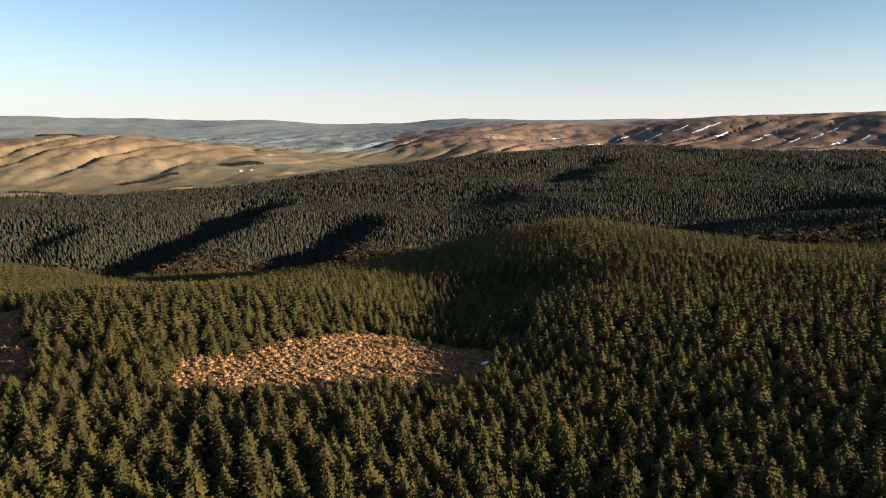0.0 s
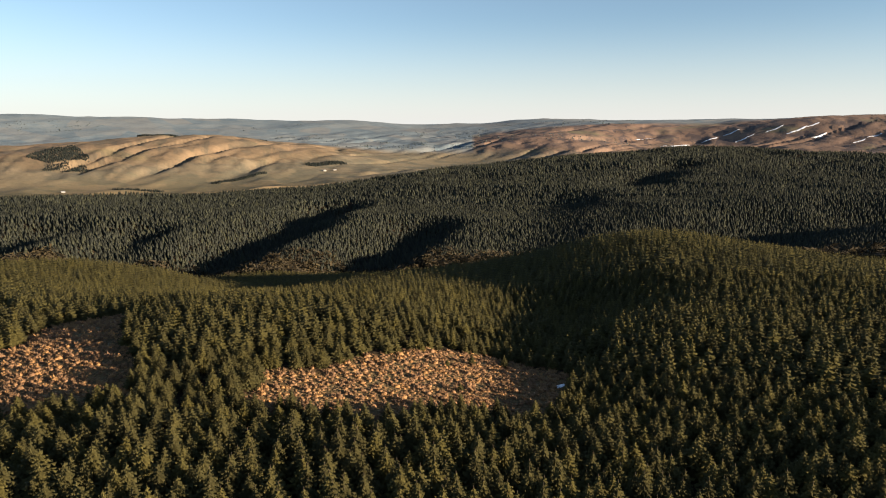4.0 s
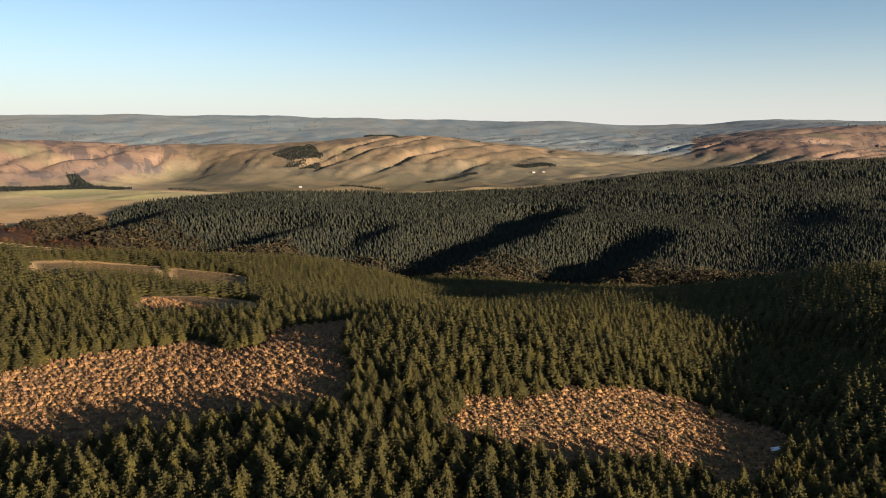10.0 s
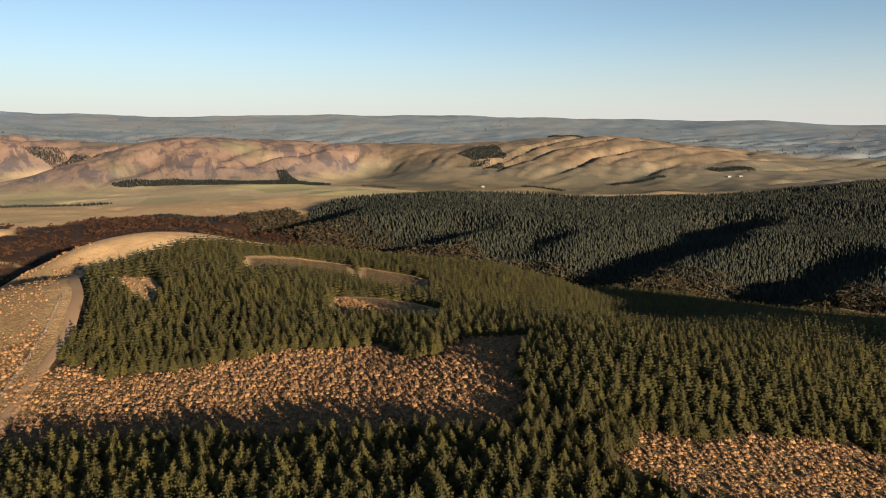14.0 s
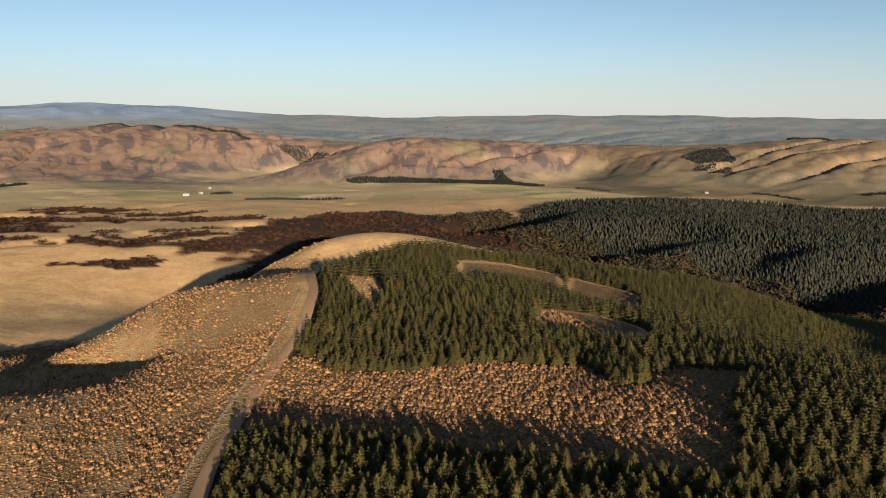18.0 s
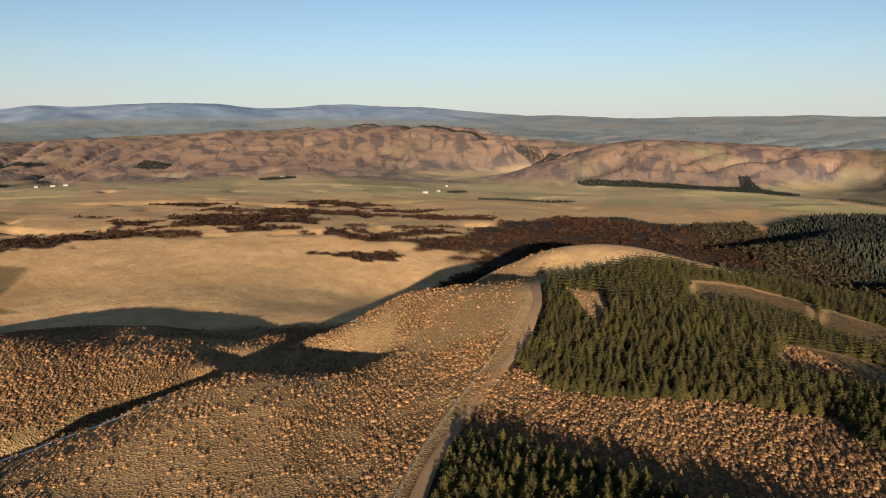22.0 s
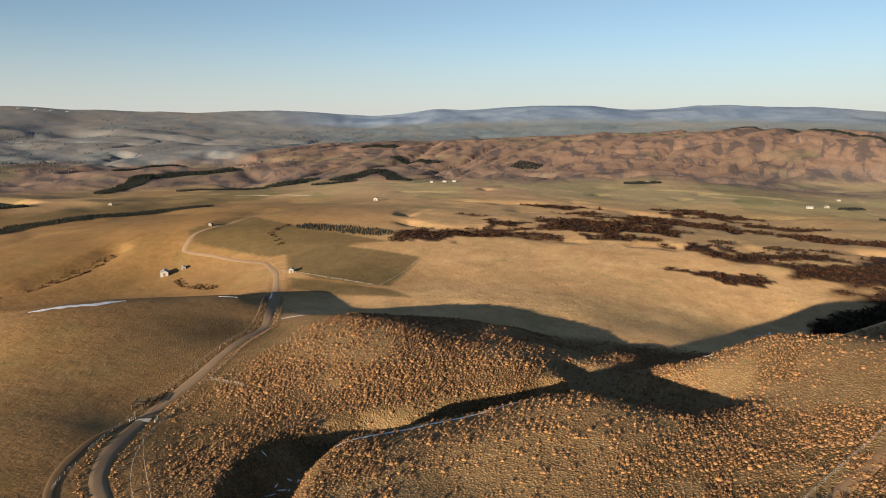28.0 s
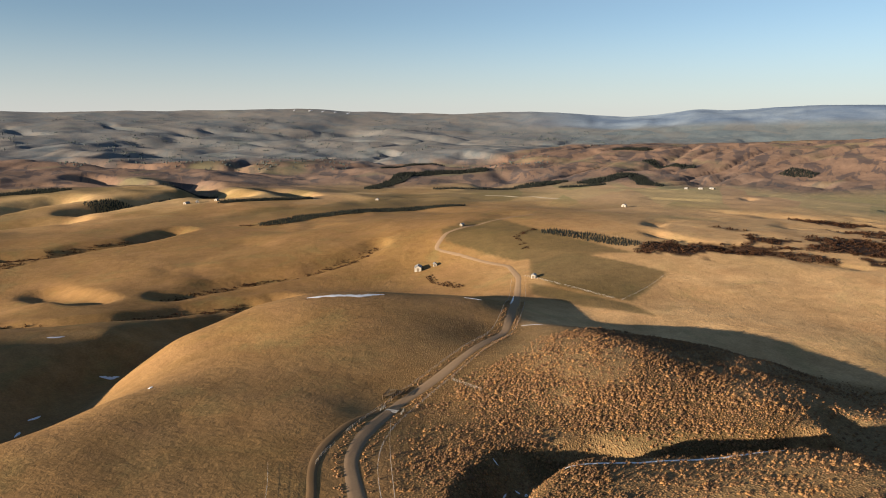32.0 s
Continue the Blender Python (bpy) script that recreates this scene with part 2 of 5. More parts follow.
# ---- the lie of the land: ridges, spurs, gullies and valley floors as lines of (bearing, range, height) ----
# bearing in degrees to the left of north (+y), range in metres from the knoll under the camera
KNOLL = [(0, 18, -2), (120, 18, -4), (240, 18, -2), (20.6, 123, 0.2), (0.2, 129, -4.8), (5.3, 108, -2), (32.4, 158, 0.5),
         (42, 162, -1), (46, 185, -3), (-20, 110, -3), (-35, 110, -1), (67.4, 199, 1.2), (72.5, 163, -3.2), (63, 247, 3), (68.8, 270, 0.8)]
NEAR_CREST = [(37.9, 390, -28), (35, 390, -30), (32.7, 392, -34), (29, 395, -40), (25.5, 392, -47), (24.5, 290, -29), (20, 290, -30), (15, 290, -27),
              (22.8, 335, -40), (11.5, 300, -27), (5.6, 300, -24), (3, 315, -23.8), (-7.8, 340, -13.8), (-12, 340, -11),
              (-18, 330, -13), (-24, 310, -13), (-31, 300, -12), (-45, 300, -8), (41, 302, -17), (52, 330, -11)]
BROW = [(14, 375, -43), (20, 385, -46), (13, 425, -55), (21, 425, -56), (32, 450, -58), (40, 460, -50), (3, 400, -52), (-8, 420, -42), (-15, 425, -38), (-25, 400, -32)]
EAST_GULLY = [(-4, 175, -12), (-4, 205, -15), (-1.5, 150, -9), (-1, 200, -14.3), (1, 260, -18.8), (-7.5, 165, -7), (-7, 230, -11), (7, 220, -14), (5, 165, -6.5)]
BARE_KNOLL = [(70, 302, -6.5), (73, 300, -11), (67, 305, -2.5), (63, 345, 4.5), (58, 352, 0), (68, 330, 0), (53, 385, -13), (72, 345, -12)]
STREAM = [(117, 400, -36), (111, 380, -34.5), (106, 366, -34.2), (99.5, 345, -36.5), (93, 335, -37.5), (86, 342, -39), (80.5, 400, -47), (75, 430, -48), (66, 462, -48), (54, 500, -50), (42, 520, -56), (30, 525, -60),
          (14.4, 510, -62), (3, 530, -62), (-10, 560, -56), (-24, 560, -47), (-40, 560, -30)]
SPUR_LEE = [(72, 318, -15), (75, 325, -22), (79.6, 318, -27), (83, 306, -29), (88, 292, -31)]
FOOT = [(117.8, 440, -37), (112, 420, -35), (107, 405, -35.4), (100, 378, -35.5), (93, 358, -37), (86.5, 375, -41), (80.8, 480, -44), (76, 510, -44)]
FAR_FOREST_MID = [(46, 680, -44), (34, 700, -48), (26.3, 750, -56), (16.7, 770, -60), (3.5, 900, -64), (-10.4, 1000, -56), (-19, 800, -44), (-27, 800, -42)]
FAR_FOREST_CREST = [(54, 690, -50), (49.6, 850, -55), (44.6, 1000, -57), (33.9, 1150, -69), (22.7, 1250, -79), (10.5, 1500, -75), (1.7, 1900, -71),
                    (-6.2, 2200, -62), (-13.7, 2400, -48), (-20.6, 2200, -46), (-28.5, 2000, -44), (-42, 2000, -40)]
TUSSOCK_SIDE = [(79.6, 270, -5), (83, 262, -11), (88.5, 248, -17.5), (90, 130, -8), (116.3, 172, -12.8), (113, 178, -13.2), (107.7, 186, -14.3), (102.4, 197, -15), (97.2, 211, -15), (93, 212, -13),
                (88, 200, -11), (91, 243, -24), (87, 232, -19), (84, 222, -14.5), (105, 150, -11), (115, 120, -9), (75, 110, -4)]
GULLY = [(113, 200, -20), (104.5, 216, -21), (98, 232, -22), (93, 268, -27), (91, 305, -31)]
TUSSOCK_KNOB = [(117, 312, -18.5), (113.5, 300, -15.5), (109, 286, -15.5), (107, 288, -18), (103.5, 283, -20.3), (99.5, 276, -21.5), (100.6, 255, -19.5), (97.6, 252, -22),
                (112, 235, -17.5), (120.8, 327, -25.4), (98, 290, -24), (96, 299, -28.5), (94.5, 304, -31), (93, 310, -33), (99.5, 305, -25.5), (99.5, 333, -30), (104, 310, -22.8), (104, 335, -26.5),
                (108, 312, -20.5), (108, 340, -26.5), (112, 325, -21.5), (112, 345, -26), (117, 335, -22.5), (100, 350, -36.5), (104, 358, -34), (109, 366, -33.5), (113, 370, -33.5)]
PADDOCK_HILL = [(131.9, 227, -20.6), (136.5, 219, -17.6), (137.6, 400, -22.3), (130.8, 404, -24), (123.5, 396, -25), (145.1, 325, -22.5),
                (161.7, 225, -14.6), (153.9, 252, -17.5), (145, 180, -14.5), (145, 225, -15.5), (149.5, 225, -15.3), (160, 150, -11.5), (160, 190, -12), (153, 195, -13.5), (168, 190, -11.5), (132, 150, -14.3), (140, 100, -9), (151, 140, -12.3), (149, 350, -28), (143, 392, -26)]
WEST_GULLY = [(164, 290, -45), (158, 345, -52), (152, 395, -56), (146, 470, -56), (165, 410, -34), (159.5, 430, -41), (157, 432, -43.5), (153.5, 440, -46), (158, 490, -50), (150, 500, -55)]
SHED_VALE = [(119.3, 506, -36.3), (126, 465, -46), (131, 480, -48), (137, 475, -44), (128.9, 590, -54), (149.2, 560, -56), (158, 560, -52), (146.9, 700, -56), (125.9, 713, -31), (110, 480, -34.5),
             (121, 600, -36), (163, 600, -66)]
GRASS_PLAIN = [(85, 597, -32), (91.5, 700, -31.6), (83.7, 850, -46), (77.2, 1250, -65.4), (68.6, 1000, -57.4), (61, 1300, -78), (56.2, 1600, -89), (51.5, 1400, -81),
               (100, 900, -37), (112, 980, -41), (70, 620, -42), (98, 520, -33), (62, 640, -43)]
FARMLAND = [(150.9, 900, -61), (133.6, 1100, -61), (142.3, 1300, -61), (123.6, 1250, -60), (152.6, 1600, -62), (135.4, 1800, -89), (121.3, 1900, -84),
            (148.4, 3000, -26), (159.4, 3600, 30), (165, 1300, -80), (111, 1500, -62)]
BROWN_HILL_A = [(41.9, 2300, -46), (40, 2150, -60), (37.2, 2400, -37), (32.1, 2500, -17), (27.4, 2600, -2), (23.3, 2600, -12), (21.3, 2500, -25), (17.1, 2200, -80),
                (43.8, 1900, -115), (36.8, 1800, -107), (29.7, 1850, -104), (22.7, 1900, -102), (16.2, 2000, -96), (30, 3300, -60)]
BROWN_HILL_B = [(67.7, 2000, -62), (63.7, 2200, -19), (60.3, 2300, 0), (57.2, 2300, -6), (51.8, 2350, -28), (47.4, 2300, -50), (45.2, 2200, -110),
                (66.1, 1800, -91), (59, 1800, -94), (52.8, 1850, -97), (45.7, 1850, -109), (58, 3200, -60), (45, 3200, -70)]
BROWN_HILL_C = [(94.4, 2700, 21), (87.2, 2750, 35), (80.4, 2800, 45), (73.4, 2700, 11), (71.7, 2650, -14), (68.5, 2600, -56), (64.7, 2500, -42),
                (94.7, 1750, -77), (89.4, 1750, -74), (83.5, 1800, -80), (74.9, 2100, -108), (68.5, 2400, -115), (101.6, 2700, 2), (108.7, 2600, -15),
                (114.9, 2500, -37), (99.4, 2000, -70), (106.7, 1900, -75), (85, 3500, -20), (100, 3500, -20)]
SNOWY_HILLS = [(-3.1, 3000, -15), (-8.2, 3600, 26), (-13.6, 3600, 17), (-20.8, 3400, 42), (-26.7, 3300, 28), (-32.6, 3300, 55), (-5.4, 2500, -70), (-9, 3150, -48), (-14, 3200, -50), (-20.5, 3000, -48), (-26.5, 2920, -46), (-32, 2900, -40),
               (-20.9, 2700, -60), (-30, 2700, -50), (4, 2600, -105), (10, 2300, -104), (5, 3600, -40)]
CONES = [(136.2, 3800, 16), (134, 3800, -6), (131.1, 3800, 37), (127, 3900, 5), (120, 3600, -10)]
SKYLINE = [(36.8, 4850, 74), (21.6, 4850, 54), (8.2, 4850, 20), (2.1, 4850, 36), (-0.2, 4850, 59), (-3.9, 4850, 54), (-14.4, 4850, 52), (-24, 4850, 37), (67.7, 4850, 92),
           (60.6, 4850, 78), (50.4, 4850, 86), (12.3, 4850, 46), (113.8, 4850, 98), (109.6, 4850, 110), (107, 4850, 146), (104.7, 4850, 128),
           (100.6, 4850, 158), (94.2, 4850, 174), (90.6, 4850, 143), (85.1, 4850, 159), (77.7, 4850, 140), (73.1, 4850, 110), (159.3, 4850, 122), (144.1, 4850, 140), (138, 4850, 150),
           (134.4, 4850, 137), (116.8, 4850, 119)]
BEHIND = [(180, 420, -25), (172, 330, -26), (170, 235, -18), (180, 200, -4), (180, 800, -30), (180, 4850, 60), (215, 150, -2), (215, 1000, -15), (215, 4850, 50), (-60, 150, -2), (-60, 1000, -20), (-60, 4850, 50)]
SEAM = [(-96, 60), (-96, 200), (-96, 1000), (-96, 4850), (264, 60), (264, 200), (264, 1000), (264, 4850)]


class Land:
    """A thin sheet bent over the lines above, in bearing and logarithm of range."""

    def __init__(self):
        lines = [KNOLL, NEAR_CREST, BROW, EAST_GULLY, BARE_KNOLL, STREAM, SPUR_LEE, FOOT, FAR_FOREST_MID, FAR_FOREST_CREST, TUSSOCK_SIDE, GULLY, TUSSOCK_KNOB,
                 PADDOCK_HILL, WEST_GULLY, SHED_VALE, GRASS_PLAIN, FARMLAND, BROWN_HILL_A, BROWN_HILL_B, BROWN_HILL_C, SNOWY_HILLS, CONES, SKYLINE, BEHIND]
        spots = np.array([p for line in lines for p in line] + [(a, r, -2 - r * 0.004) for a, r in SEAM], float)
        self.uv = np.stack([np.radians(spots[:, 0]), np.log(spots[:, 1] + 30)], 1)
        n = len(spots)
        d = np.linalg.norm(self.uv[:, None] - self.uv[None], axis=2)
        a = np.zeros((n + 3, n + 3))
        a[:n, :n] = self.bend(d) + np.eye(n) * 2e-4
        a[:n, n], a[:n, n + 1:] = 1, self.uv
        a[n, :n], a[n + 1:, :n] = 1, self.uv.T
        self.w = np.linalg.solve(a, np.concatenate([spots[:, 2], np.zeros(3)]))

    @staticmethod
    def bend(d):
        return d * d * np.log(d + 1e-9)

    def smooth(self, az, r):
        """Height of the bare sheet at bearings az (radians) and ranges r."""
        u, v = np.ravel(az), np.log(np.ravel(r) + 30)
        out = np.empty(len(u))
        for i in range(0, len(u), 20000):
            q = np.stack([u[i:i + 20000], v[i:i + 20000]], 1)
            d = np.sqrt(((q[:, None] - self.uv[None]) ** 2).sum(2))
            out[i:i + 20000] = self.bend(d) @ self.w[:-3] + self.w[-3] + q @ self.w[-2:]
        rim = step(6, 48, np.ravel(r))
        return (out * rim - 3.0 * (1 - rim)).reshape(np.shape(az))


def hash2(ix, iy, seed):
    h = (ix.astype(np.int64) * 374761393 + iy.astype(np.int64) * 668265263 + seed * 974634777) & 0xFFFFFFFF
    h = ((h ^ (h >> 13)) * 1274126177) & 0xFFFFFFFF
    return ((h ^ (h >> 16)) & 0xFFFFFF) / float(0xFFFFFF)


def lattice(x, y, seed=0):
    """Smooth value noise, 0 to 1, one cell a unit."""
    fx, fy = np.floor(x), np.floor(y)
    tx, ty = x - fx, y - fy
    tx, ty = tx * tx * tx * (tx * (tx * 6 - 15) + 10), ty * ty * ty * (ty * (ty * 6 - 15) + 10)
    a, b = hash2(fx, fy, seed), hash2(fx + 1, fy, seed)
    c, d = hash2(fx, fy + 1, seed), hash2(fx + 1, fy + 1, seed)
    return (a + (b - a) * tx) * (1 - ty) + (c + (d - c) * tx) * ty


def fbm(x, y, octaves=4, seed=0):
    s, amp, tot = 0.0, 1.0, 0.0
    for o in range(octaves):
        s = s + amp * lattice(x + 17.3 * o, y - 9.1 * o, seed + o)
        tot, amp, x, y = tot + amp, amp * 0.5, x * 2.03, y * 2.03
    return s / tot


def ridged(x, y, octaves=4, seed=0):
    s, amp, tot = 0.0, 1.0, 0.0
    for o in range(octaves):
        s = s + amp * (1 - np.abs(2 * lattice(x + 5.7 * o, y + 3.3 * o, seed + o) - 1))
        tot, amp, x, y = tot + amp, amp * 0.5, x * 2.1, y * 2.1
    return s / tot


def step(a, b, x):
    t = np.clip((x - a) / (b - a), 0, 1)
    return t * t * (3 - 2 * t)


LAND = Land()


def polar(x, y):
    az = np.arctan2(-x, y)
    return np.where(az < radians(-96), az + 2 * math.pi, az), np.hypot(x, y)


CREEK = [(126, 118), (124, 136), (122.5, 152), (121, 170), (117.5, 188), (112.5, 199), (107.5, 206), (102, 215), (98.5, 226), (96, 238)]
BRANCH = [(93.5, 264), (90, 246), (86.5, 232), (83, 218)]
# side valleys of the far forest: line, depth, half width
FOREST_CUTS = [([(15.7, 926), (20.5, 695), (24.4, 611), (27.8, 535)], 19, 70), ([(8.6, 690), (11.4, 590), (14.1, 505)], 17, 62), ([(30.9, 670), (32.2, 620), (33.9, 575)], 13, 50),
               ([(-29.6, 800), (-24.6, 780), (-19.5, 717), (-16.2, 640)], 17, 105), ([(-28.3, 640), (-24.8, 600), (-20.9, 585)], 4, 60),
               ([(-12.6, 1570), (-10.2, 1295), (-9.1, 1146)], 17, 90), ([(-24.3, 1990), (-20.4, 1530)], 14, 80), ([(-30.3, 1365), (-26.2, 1258)], 13, 70),
               ([(-3.5, 930), (-1.3, 743), (0.2, 586)], 5, 75), ([(37.2, 690), (41.5, 634), (46.1, 590)], 14, 60), ([(49.7, 790), (53, 700)], 16, 70), ([(-7.1, 1390), (-0.5, 1308), (3.8, 1260)], 8, 70)]
# gullies of the farmland and the gorges behind it: line, depth, half width
FARM_CUTS = [([(160.8, 503), (157.2, 494), (153.4, 496), (148, 517), (143.2, 529)], 5, 17), ([(149.2, 563), (146.2, 582), (143.1, 600), (138.4, 617), (135.6, 643), (132.3, 684)], 5.5, 20),
             ([(160.3, 839), (157.1, 836), (154.9, 857), (151.3, 879), (148.4, 947)], 9, 34), ([(157.8, 649), (154.8, 560)], 6, 26), ([(147.8, 1872), (146.1, 1605), (144.5, 1402)], 26, 75),
             ([(154.5, 1290), (150.3, 1386), (147, 1450)], 22, 60), ([(161, 1384), (156.4, 1461)], 24, 70), ([(161, 1191), (156.2, 1199)], 20, 55), ([(154.4, 2017), (151.4, 1806)], 22, 70),
             ([(140.9, 1584), (138.7, 1376)], 16, 55), ([(156, 2500), (149, 2300), (143, 2250)], 22, 80), ([(134, 2300), (129, 2500)], 18, 80)]
WEST_CREEK = [(166, 270), (160, 330), (154, 390), (148, 450), (141, 520)]


def along(x, y, line):
    """Distance from a line given by bearing and range."""
    pts = [(-math.sin(radians(a)) * q, math.cos(radians(a)) * q) for a, q in line]
    d = np.full(np.shape(x), 1e18)
    for (ax, ay), (bx, by) in zip(pts[:-1], pts[1:]):
        ex, ey = bx - ax, by - ay
        t = np.clip(((x - ax) * ex + (y - ay) * ey) / (ex * ex + ey * ey), 0, 1)
        d = np.minimum(d, (x - ax - t * ex) ** 2 + (y - ay - t * ey) ** 2)
    return np.sqrt(d)


def incised(n, deep):
    """Rounded spurs with gullies cut between them."""
    return deep * (0.35 * (0.62 - n) - step(0.74, 0.98, n) + 0.15)


def relief(x, y, az, r, base):
    """Gullies and small humps on top of the sheet."""
    deg = np.degrees(az)
    far = step(1500, 2000, r)
    bend0 = 5 * (fbm(x / 60, y / 60, 2, 78) - 0.5)
    wx, wy = x + 120 * (fbm(x / 300, y / 300, 2, 40) - 0.5), y + 120 * (fbm(x / 300, y / 300, 2, 50) - 0.5)
    hills = far * step(4700, 3300, r) * (0.35 + 0.65 * step(-105, -60, base))
    west = step(114, 124, deg)
    rolling = far * west * step(4700, 3300, r)
    z = rolling * (30 * (fbm(wx / 240, wy / 240, 3, 83) - 0.5) + 16 * (ridged(wx / 330 + 2.1, wy / 330, 2, 84) - 0.6) - 16 * step(0.74, 0.98, ridged(wx / 420 + 0.7, wy / 420, 2, 85)))
    z += hills * (1 - 0.85 * west) * (11 * (ridged(wx / 300, wy / 300, 3, 3) - 0.64) + 7 * (ridged(wx / 125 + 7, wy / 125, 3, 13) - 0.64) + 3 * (ridged(wx / 55, wy / 55, 2, 16) - 0.64) + step(-114, -92, base) * (incised(ridged((az * 2300 + 0.5 * r + wx - x) / 125, (r + wy - y) / 760, 2, 14), 15) + incised(ridged((az * 2300 + 0.35 * r + 0.6 * (wx - x)) / 58, (r + wy - y) / 300, 2, 19), 5)))
    z += step(3200, 4400, r) * 26 * (fbm(x / 420, y / 420, 5, 8) - 0.5) + step(4000, 4600, r) * 16 * (ridged(wx / 500, wy / 500, 4, 9) - 0.66)
    z += step(4150, 4450, r) * step(4850, 4650, r) * step(66, 72, deg) * step(126, 118, deg) * 22 * (ridged((az * 4500 + wx - x) / 260, r / 1500, 3, 18) - 0.62)
    woods = step(470, 640, r) * step(2700, 1900, r) * step(62, 52, deg)
    z += woods * 15 * (ridged(wx / 330 + 3.3, wy / 330 + 0.4, 3, 21) - 0.66)
    for line, deep, half in FOREST_CUTS:
        z -= deep * step(half, 4, along(x, y, line) + 3 * bend0)
    for line, deep, half in FARM_CUTS:
        z -= deep * step(half, 2, along(x, y, line) + 1.5 * bend0)
    farm = step(480, 700, r) * step(2100, 1500, r) * step(104, 122, deg)
    z += farm * (12 * (fbm(wx / 190, wy / 190, 3, 33) - 0.5) - 2.5 * step(0.74, 0.97, ridged(wx / 260 + 1.7, wy / 260, 3, 35)))
    plain = step(520, 640, r) * step(1800, 1300, r) * step(58, 66, deg) * step(122, 104, deg)
    z += plain * (7 * (fbm(wx / 150, wy / 150, 3, 43) - 0.5) - 5 * step(0.78, 0.97, ridged(wx / 180, wy / 180, 3, 45)))
    z += (1 - far) * (1 - woods) * step(60, 160, r) * (0.7 + 0.9 * step(118, 108, deg)) * (fbm(x / 40, y / 40, 3, 61) - 0.5)
    bend = 5 * (fbm(x / 17, y / 17, 2, 77) - 0.5)
    z -= 8.5 * step(13, 1.5, along(x, y, CREEK) + bend)
    z -= 2.4 * step(19, 2, along(x, y, BRANCH) + bend)
    z -= 7 * step(34, 3, along(x, y, WEST_CREEK) + bend)
    return z


def height(x, y):
    x, y = np.asarray(x, float), np.asarray(y, float)
    az, r = polar(x, y)
    base = LAND.smooth(az, r)
    return base + relief(x, y, az, r, base)


# ---- what grows where: outlines on the plan, in metres ----
CLEARING_A = [(-42.9, 97.2), (-42.8, 111.2), (-34.9, 113.1), (-30.5, 123.5), (-17.1, 136.6), (-7.9, 141.6), (-0.7, 138.9), (7.2, 133.7),
              (10.3, 123.9), (4.6, 104), (-6, 103), (-17.2, 97), (-24.6, 95), (-36.5, 94)]
CLEARING_B = [(-166, 52), (-163.5, 61.2), (-148.7, 65.3), (-137.1, 77.5), (-134.8, 89.1), (-128.1, 105.3), (-121.3, 114.7), (-122.1, 121.6), (-104, 113.9),
              (-97.2, 118.9), (-104.2, 129.4), (-105.4, 142.2), (-94.1, 153.2), (-79.9, 121.2), (-67.8, 109), (-61.6, 95), (-75.5, 85.2), (-83, 76),
              (-98.3, 65.8), (-112.9, 57.5), (-124, 48.5), (-136, 38)]
STRIPS = [[(-234, 101), (-229, 108), (-222, 114), (-204, 107), (-194, 101), (-182, 93), (-192, 94), (-206, 98), (-220, 98)],
          [(-251, 175), (-262, 196), (-264, 211), (-258, 220), (-246, 225), (-219, 202), (-228, 195), (-233, 187), (-229, 171), (-222, 155)],
          [(-234, 228), (-227, 229), (-216, 232), (-201, 231), (-180, 206), (-186, 200), (-197, 197), (-209, 203)],
          [(-172, 155), (-170, 164), (-167, 172), (-160, 176), (-151, 176), (-133, 156), (-136, 149), (-143, 146), (-148, 142), (-152, 136)]]
FOREST = [(-8, -22), (-60, 6), (-118, 22), (-132, 30), (-150, 44), (-166, 58), (-186, 70), (-214, 86), (-240, 94), (-251, 110), (-264, 130), (-270, 153), (-276, 180), (-282, 213),
          (-284, 250), (-295, 310), (-275, 380), (-230, 430), (-150, 462), (-60, 482), (20, 490), (100, 490), (190, 470), (300, 400), (380, 250), (330, 100), (220, 10), (100, -60), (20, -50)]
FAR_FOREST = [(-560, 408), (-470, 420), (-400, 455), (-300, 480), (-180, 500), (-60, 520), (60, 530), (160, 520), (330, 490), (560, 420), (1100, 800), (1300, 1800), (900, 2200), (500, 2500),
              (250, 2300), (-60, 1950), (-280, 1530), (-490, 1200), (-650, 980), (-740, 760), (-700, 600), (-620, 500)]
HEATH_A = [(-400, 84), (-470, 96), (-545, 118), (-640, 172), (-750, 330), (-760, 410), (-640, 440), (-560, 425), (-450, 425), (-380, 440), (-330, 405), (-380, 350), (-430, 250), (-420, 170)]
ROAD = [(-263, 109), (-255, 101.2), (-214.7, 86.7), (-184.1, 70.5), (-169.6, 59), (-153.5, 46.4), (-139, 36.5), (-126, 28.3), (-112, 22), (-80, 8), (-40, -14), (0, -40)]
LANE = [(-60, -60), (-100, -96), (-115.7, -114.3), (-128.5, -129.3), (-143.4, -138.6), (-172.3, -149.6), (-205.2, -154.2), (-247.6, -163.6), (-284.3, -172.6), (-316.3, -188.5),
        (-370, -217), (-439.2, -256), (-475.8, -287.2), (-505.9, -360), (-513.3, -392.7), (-548.3, -405), (-600, -398), (-680, -380)]
TRACK = [(-78, -98), (-106.5, -120.5), (-117.1, -132.8), (-129.5, -141.5), (-149, -149), (-165.4, -150)]


OLIVE_PADDOCKS = [[(-511, -288), (-517, -236), (-497, -162), (-412, -156), (-425, -216), (-445, -249)], [(-426, -238), (-406, -154), (-389, -131), (-387, -177), (-400, -223)],
                  [(-559, -419), (-634, -407), (-596, -326), (-539, -204), (-517, -241), (-490, -289), (-519, -355), (-531, -395)]]


